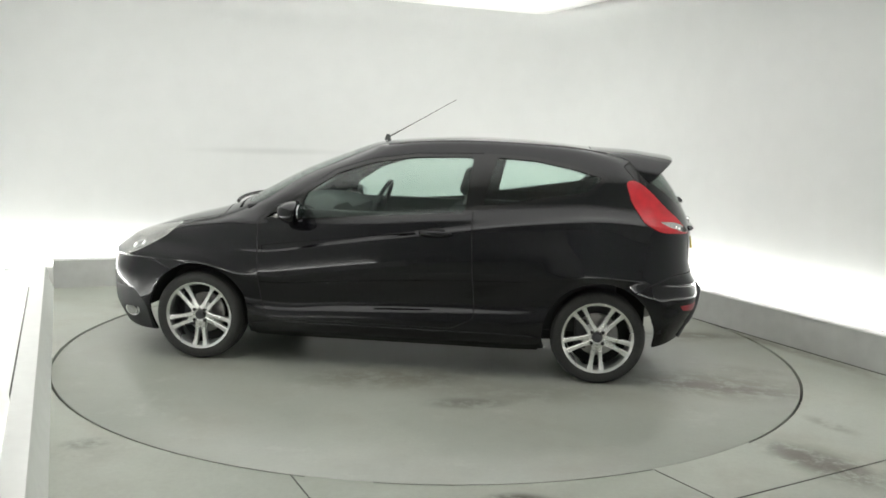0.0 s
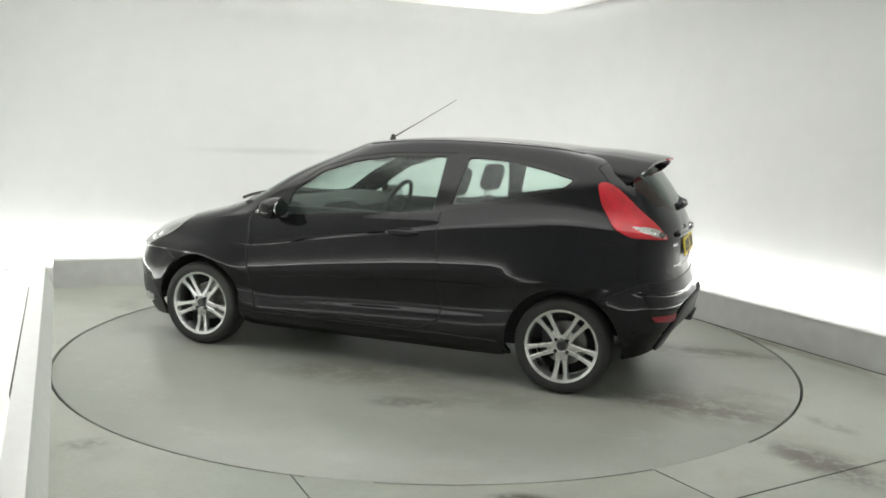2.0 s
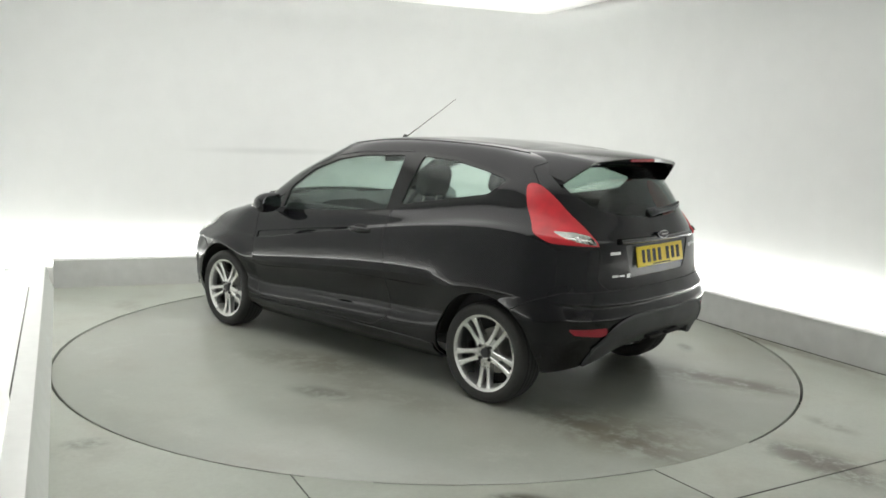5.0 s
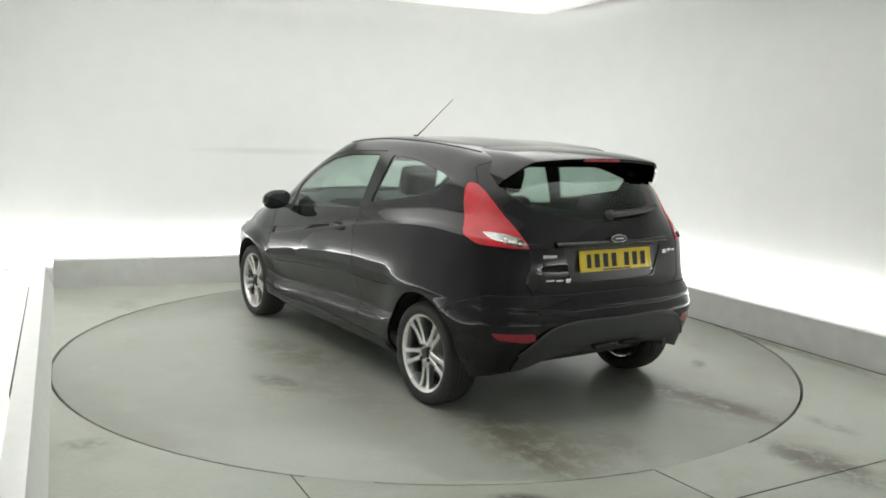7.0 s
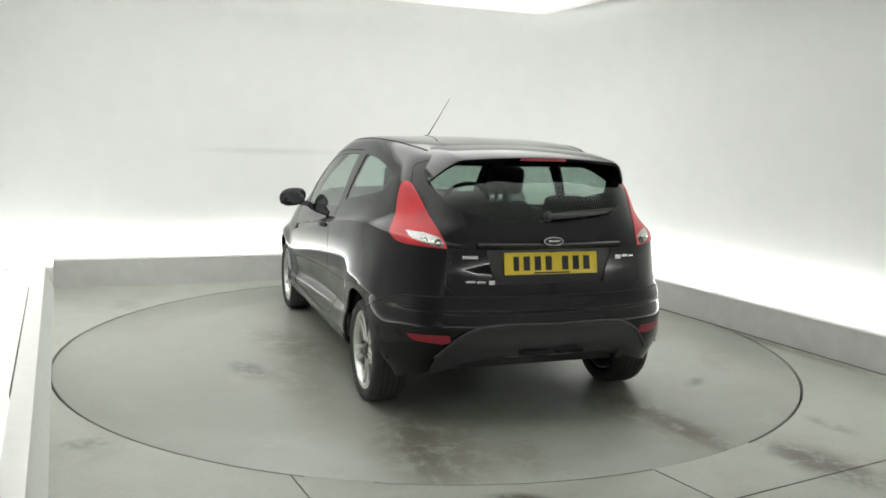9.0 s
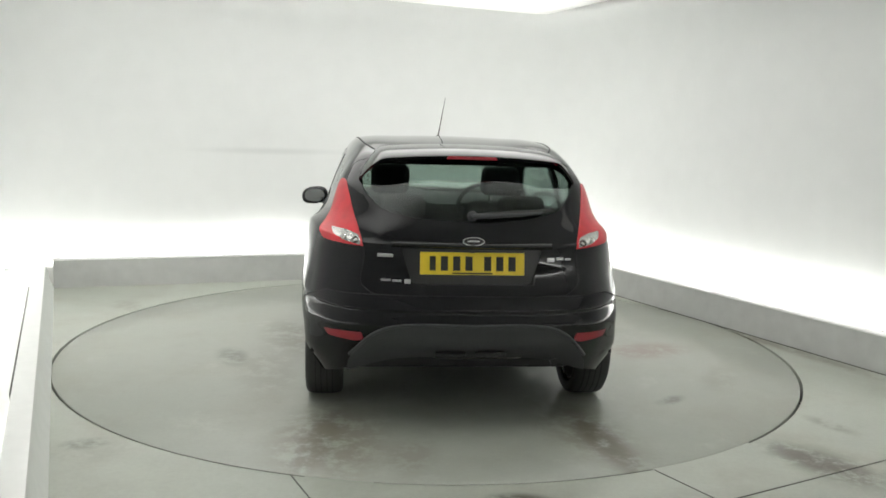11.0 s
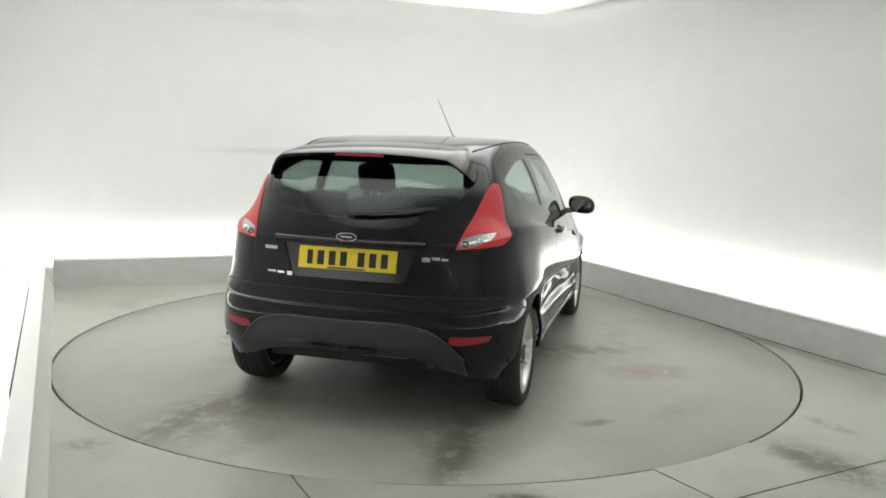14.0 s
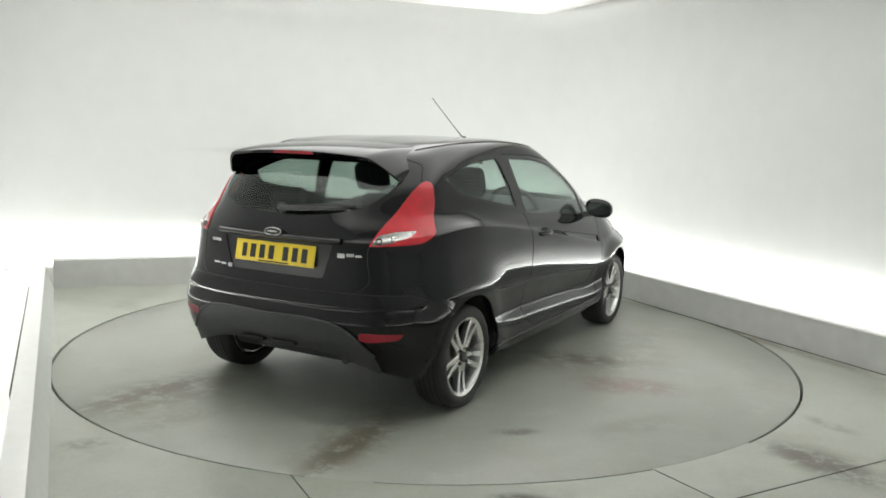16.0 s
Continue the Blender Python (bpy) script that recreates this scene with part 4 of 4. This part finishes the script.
def number_plate(car):
    plate = new("number_plate")
    plate.parent = car
    plate.matrix_basis = pose(-1.846, 0, 0.776, 0, 10.5, 0)
    bm = bmesh.new()
    box(bm, -0.004, 0.004, -0.26, 0.26, 0.0, 0.111, None, 0.003)
    part("plate", bm, M_YELLOW, plate, "yellow plate")
    # dark bars in place of the characters
    for y0, y1 in ((0.218, 0.178), (0.163, 0.117), (0.102, 0.056), (0.041, -0.005), (-0.052, -0.098), (-0.113, -0.159), (-0.174, -0.220)):
        bm = bmesh.new()
        box(bm, -0.0062, -0.0042, y1 + 0.005, y0 - 0.005, 0.020, 0.091, None, 0.0008, 1)
        part("character_bar", bm, M_BLACKINK, plate, "plain black bar")
    bm = bmesh.new()
    box(bm, -0.0055, -0.0042, -0.10, 0.10, 0.004, 0.011)
    part("maker_strip", bm, M_BLACKINK, plate)


def tail_trim(car, tree):
    """Badge, grip bar, lettering bars, wiper, roof strips, diffuser slots and fog lamps."""
    def at(y, z, out=0.0):
        """The tail's surface at y and z, and its lean and turn in degrees."""
        p, n, *_ = tree.ray_cast(Vector((-3, abs(y), z)), Vector((1, 0, 0)))
        n = Vector((-abs(n.x), n.y, n.z))
        p = p + n * out
        side = 1 if y >= 0 else -1
        return p.x, math.degrees(math.asin(n.z)), -side * math.degrees(math.atan2(n.y, -n.x))
    bm = bmesh.new()
    rings = []
    for k in range(25):
        t = -1 + k / 12
        x = -1.838 + 0.030 * t * t
        rings.append([(x + 0.012, 0.40 * t, 0.904)] + [(x + 0.008 - 0.026 * math.cos(radians(a)), 0.40 * t, 0.920 + 0.016 * math.sin(radians(a))) for a in range(-75, 90, 22)] + [(x + 0.012, 0.40 * t, 0.936)])
    loft(bm, rings, caps=True)
    part("grip_bar", bm, M_GLOSSBLACK, car, "gloss black tailgate grip bar")
    badge = new("badge")
    badge.parent = car
    badge.matrix_basis = pose(at(0.0001, 0.942)[0] - 0.024, 0, 0.942, 0, 12, 0)
    for name, mat, ry, rz, x in (("badge_rim", M_CHROME, 0.055, 0.022, 0.0), ("badge_face", M_BLACKINK, 0.049, 0.0175, -0.003)):
        bm = bmesh.new()
        prism(bm, [(ry * math.cos(a), rz * math.sin(a)) for a in np.linspace(0, 2 * math.pi, 28, endpoint=False)], 0.010, lambda u, v, d: (x - 0.004 + d, u, v))
        part(name, bm, mat, badge, "chrome oval rim" if "rim" in name else "dark oval face")
    bm = bmesh.new()
    box(bm, -0.0102, -0.0085, -0.030, 0.030, -0.003, 0.003, None, 0.001, 1)
    part("badge_bar", bm, M_CHROME, badge, "plain chrome bar")
    # plain bars in place of the model lettering
    for y, z, wide, high in ((0.43, 0.862, 0.078, 0.016), (-0.40, 0.850, 0.040, 0.022), (-0.447, 0.855, 0.040, 0.014), (-0.49, 0.852, 0.034, 0.010), (0.425, 0.740, 0.05, 0.011), (0.37, 0.738, 0.045, 0.011), (0.318, 0.736, 0.03, 0.022)):
        bm = bmesh.new()
        box(bm, -0.004, 0.004, -wide / 2, wide / 2, -high / 2, high / 2, None, 0.001, 1)
        part("lettering_bar", bm, M_LETTER, car, "plain chrome bar", at=pose(at(y, z)[0] + 0.003, y, z, 0, at(y, z)[1], at(y, z)[2]))
    bm = bmesh.new()
    edge = glide([(-0.60, 0.36), (-0.49, 0.475), (-0.38, 0.522), (0.0, 0.531), (0.38, 0.522), (0.49, 0.475), (0.60, 0.36)], 6)
    tube(bm, [(at(y, z)[0] - 0.010, y, z) for y, z in edge], 0.009)
    part("diffuser_trim", bm, M_PLASTIC, car, "raised dark grey edge of the diffuser")
    wiper = new("rear_wiper")
    wiper.parent = car
    bm = bmesh.new()
    lathe(bm, [(0.0005, 0.035), (0.016, 0.033), (0.024, 0.02), (0.026, -0.01), (0.0005, -0.01)], 16, "z")
    part("wiper_hub", bm, M_PLASTIC, wiper, at=pose(at(0.001, 1.058)[0], 0.0, 1.058, 0, -62, 0))
    bm = bmesh.new()
    tube(bm, [(at(y, z)[0] - d, y, z) for y, z, d in ((-0.001, 1.062, 0.03), (-0.10, 1.066, 0.038), (-0.26, 1.075, 0.032), (-0.36, 1.082, 0.022))], [0.014, 0.012, 0.009, 0.006])
    part("wiper_arm", bm, M_PLASTIC, wiper)
    bm = bmesh.new()
    tube(bm, [(at(y, z)[0] - 0.012, y, z) for y, z in ((0.03, 1.060), (-0.10, 1.074), (-0.24, 1.082), (-0.42, 1.092))], 0.009)
    part("wiper_blade", bm, M_RUBBER, wiper)
    for y0, y1 in ((0.52, -0.10), (0.02, -0.50)):
        bm = bmesh.new()
        tube(bm, [(1.17 - 0.28 * y * y, y, 1.003 - 0.06 * y * y) for y in np.linspace(y0, y1, 8)], 0.011)
        part("front_wiper", bm, M_RUBBER, car, "black front wiper")
    for s in (1, -1):
        line = glide([(x, s * y, z) for x, y, z in list(zip(*LEVELS[-3]))[4:11]], 5)
        bm = bmesh.new()
        tube(bm, [(x, y, z - 0.001) for x, y, z in line], 0.005)
        part("roof_strip", bm, M_RUBBER, car, "black roof strip")
        bm = bmesh.new()
        box(bm, -1.90, -1.86, s * 0.10 - 0.075, s * 0.10 + 0.075, 0.375, 0.392, None, 0.004)
        part("diffuser_slot", bm, M_PIT, car, "dark slot")
        fog = new("fog_light")
        fog.parent = car
        fog.matrix_basis = pose(1.715, s * 0.725, 0.275, 0, 0, s * 62)
        for name, mat, k, d in (("fog_rim", M_CHROME, 1.0, 0.0), ("fog_lens", M_CLEAR, 0.78, 0.006)):
            bm = bmesh.new()
            prism(bm, [(0.074 * k * math.cos(a), 0.038 * k * math.sin(a)) for a in np.linspace(0, 2 * math.pi, 24, endpoint=False)], 0.05, lambda u, v, q: (0.022 + d - q, u, v))
            part(name, bm, mat, fog)
    # roof lining under the roof skin
    bm = bmesh.new()
    rings = []
    for x, z, w in ((0.16, 1.365, 0.44), (-0.10, 1.395, 0.49), (-0.40, 1.402, 0.50), (-0.80, 1.392, 0.49), (-1.20, 1.355, 0.45), (-1.38, 1.33, 0.40)):
        rings.append([(x, -w, z - 0.03), (x, -w * 0.6, z - 0.008), (x, 0, z), (x, w * 0.6, z - 0.008), (x, w, z - 0.03)])
    loft(bm, rings, closed=False)
    lining = part("roof_lining", bm, M_LINING, car, "pale grey roof lining")
    mod = lining.modifiers.new("thickness", "SOLIDIFY")
    mod.thickness, mod.offset = 0.008, 0


def on_shell(tree, x, y, z, out=0.0):
    """A place on the body's skin next to a point, its z axis along the skin's normal."""
    p, n, *_ = tree.find_nearest(Vector((x, abs(y), z)))
    if n.dot(p - Vector((0.0, 0.0, 0.6))) < 0:
        n = -n
    side = 1 if y >= 0 else -1
    p, n = Vector((p.x, p.y * side, p.z)), Vector((n.x, n.y * side, n.z))
    return Matrix.Translation(p + n * out) @ n.to_track_quat("Z", "Y").to_matrix().to_4x4()


def lamp_bowl(lamp, tree, x, y, z, r, mat, label, out):
    bm = bmesh.new()
    lathe(bm, [(0.0005, -0.010), (r * 0.30, -0.009), (r * 0.70, -0.004), (r * 0.95, 0.004), (r, 0.006), (r * 1.06, 0.003), (r * 1.06, -0.010), (0.0005, -0.011)], 20, "z")
    part("lamp_bowl", bm, mat, lamp, label, at=on_shell(tree, x, y, z, out))


def tail_detail(tail, tree, s):
    """Bulb bowls in the clear band of a tail light."""
    lamp_bowl(tail, tree, -1.74, s * 0.578, 0.928, 0.017, M_LAMPDARK, "smoked lamp bowl", 0.009)
    lamp_bowl(tail, tree, -1.70, s * 0.640, 0.944, 0.015, M_CHROME, "bright lamp bowl", 0.009)


def head_detail(lamp, tree, s):
    """The main bowl of a headlight."""
    lamp_bowl(lamp, tree, 1.72, s * 0.70, 0.735, 0.042, M_CHROME, "bright lamp bowl", 0.007)


def car_body():
    car = new("car")
    bm = tagged_shell()
    tree = BVHTree.FromBMesh(bm)
    panel("body", skin(bm, {PAINT}, "both"), M_PAINT, car, "gloss black body shell", 0.02)
    panel("tailgate", skin(bm, {TAILGATE}, "both"), M_PAINT, car, "gloss black tailgate", 0.02)
    panel("rear_bumper", skin(bm, {BUMPER}, "both"), M_PAINT, car, "gloss black rear bumper", 0.015)
    panel("diffuser", skin(bm, {DIFFUSER}, "both"), M_PLASTIC, car, "dark grey moulded diffuser", 0.02, 0.012)
    panel("front_bumper", skin(bm, {NOSE}, "both"), M_PAINT, car, "gloss black front bumper", 0.015)
    panel("bumper_lip", skin(bm, {LIP}, "both"), M_PLASTIC, car, "dark grey lower bumper and grille", 0.015, -0.004)
    panel("bonnet", skin(bm, {BONNET}, "both"), M_PAINT, car, "gloss black bonnet", 0.015)
    panel("windscreen", skin(bm, {SCREEN}, "both"), M_GLASS, car, "green tinted windscreen", 0.004)
    panel("rear_window", skin(bm, {TAILGATE_PANE}, "both"), M_REARGLASS, car, "smoked rear window", 0.004)
    for side, s in (("left", 1), ("right", -1)):
        door = panel("door", skin(bm, {DOOR}, side), M_PAINT, car, "gloss black door", 0.02)
        panel("door_crease", skin(bm, {BLADE}, side), M_PAINT, door, "gloss black crease pressed into the door", 0.01, -0.008)
        panel("window_surround", skin(bm, {TRIM}, side), M_GLOSSBLACK, car, "gloss black window surround", 0.02)
        panel("door_window", skin(bm, {FRONT_PANE}, side), M_GLASS, car, "green tinted door window", 0.004, -0.004)
        panel("quarter_window", skin(bm, {REAR_PANE}, side), M_GLASS, car, "green tinted quarter window", 0.004, -0.003)
        panel("sill", skin(bm, {SILL}, side), M_PAINT, car, "gloss black side skirt", 0.02, 0.008)
        tail = panel("tail_light", skin(bm, {TAIL}, side), M_RED, car, "red tail light lens", 0.03, 0.007)
        panel("reversing_lens", skin(bm, {TAIL_CLEAR}, side), M_CLEAR, tail, "clear reversing lens", 0.02, 0.0065)
        tail_detail(tail, tree, s)
        head = panel("headlight", skin(bm, {HEADLAMP}, side), M_CLEAR, car, "clear headlight", 0.03, 0.004)
        head_detail(head, tree, s)
        panel("reflector", skin(bm, {REFLECTOR}, side), M_REDDARK, car, "dark red bumper reflector", 0.02, 0.003)
        gaps(bm, DOOR, {PAINT, SILL}, s, car)
        door_mirror(car, s)
        door_handle(car, s)
        for x in (WHEEL_X, -WHEEL_X):
            wheel(car, x, s)
    for s in (1, -1):
        gaps(bm, TAILGATE, {PAINT, BUMPER, TAIL}, s, car)
        gaps(bm, BUMPER, {PAINT}, s, car)
        gaps(bm, NOSE, {PAINT}, s, car)
        gaps(bm, BONNET, {PAINT}, s, car)
    part("plate_recess", recess(bm, RECESS, 0.007), M_RECESS, car, "satin black recess round the plate", 30)
    bm.free()
    cabin(car)
    spoiler(car)
    number_plate(car)
    tail_trim(car, tree)
    exhaust = new("exhaust")
    exhaust.parent = car
    bm = bmesh.new()
    rings = []
    for y in np.linspace(-0.36, 0.20, 9):
        k = 1 - 0.25 * abs((y + 0.08) / 0.28) ** 4
        rings.append([(-1.56 + 0.10 * k * math.cos(a), y, 0.335 + 0.06 * k * math.sin(a)) for a in np.linspace(0, 2 * math.pi, 20, endpoint=False)])
    loft(bm, rings, caps=True)
    part("silencer", bm, M_STEEL, exhaust, "dull steel silencer")
    bm = bmesh.new()
    tube(bm, [(-1.58, -0.34, 0.33), (-1.64, -0.42, 0.335), (-1.74, -0.44, 0.335), (-1.82, -0.44, 0.325)], 0.020, 14)
    part("tailpipe", bm, M_PLASTIC, exhaust, "sooty dark tailpipe")
    # aerial
    aerial = new("aerial")
    aerial.parent = car
    bm = bmesh.new()
    lathe(bm, [(0.0005, 0.03), (0.010, 0.03), (0.018, 0.01), (0.024, -0.012), (0.0005, -0.012)], 16, "z")
    part("aerial_foot", bm, M_RUBBER, aerial, at=pose(0.21, 0, 1.418))
    bm = bmesh.new()
    tube(bm, [(0.21, 0, 1.425), (0.05, 0, 1.515), (-0.262, 0, 1.694)], [0.005, 0.0028, 0.0016])
    part("aerial_rod", bm, M_RUBBER, aerial, "thin black rod")
    return tagged(car, "gloss black three-door hatchback with silver alloy wheels", "car")


CAR = car_body()


def motions():
    """The table turns at an even rate and carries the car."""
    times = [16 * k / 32 for k in range(33)]
    walk(TABLE, [(t, pose(0, 0, 0, 0, 0, TURN_START + TURN_RATE * t)) for t in times])
    rows = []
    for t in times:
        a = radians(TURN_START + TURN_RATE * t)
        x, y = CAR_AT
        rows.append((t, pose(x * math.cos(a) - y * math.sin(a), x * math.sin(a) + y * math.cos(a), 0, 0, 0, TURN_START + TURN_RATE * t)))
    walk(CAR, rows)


motions()
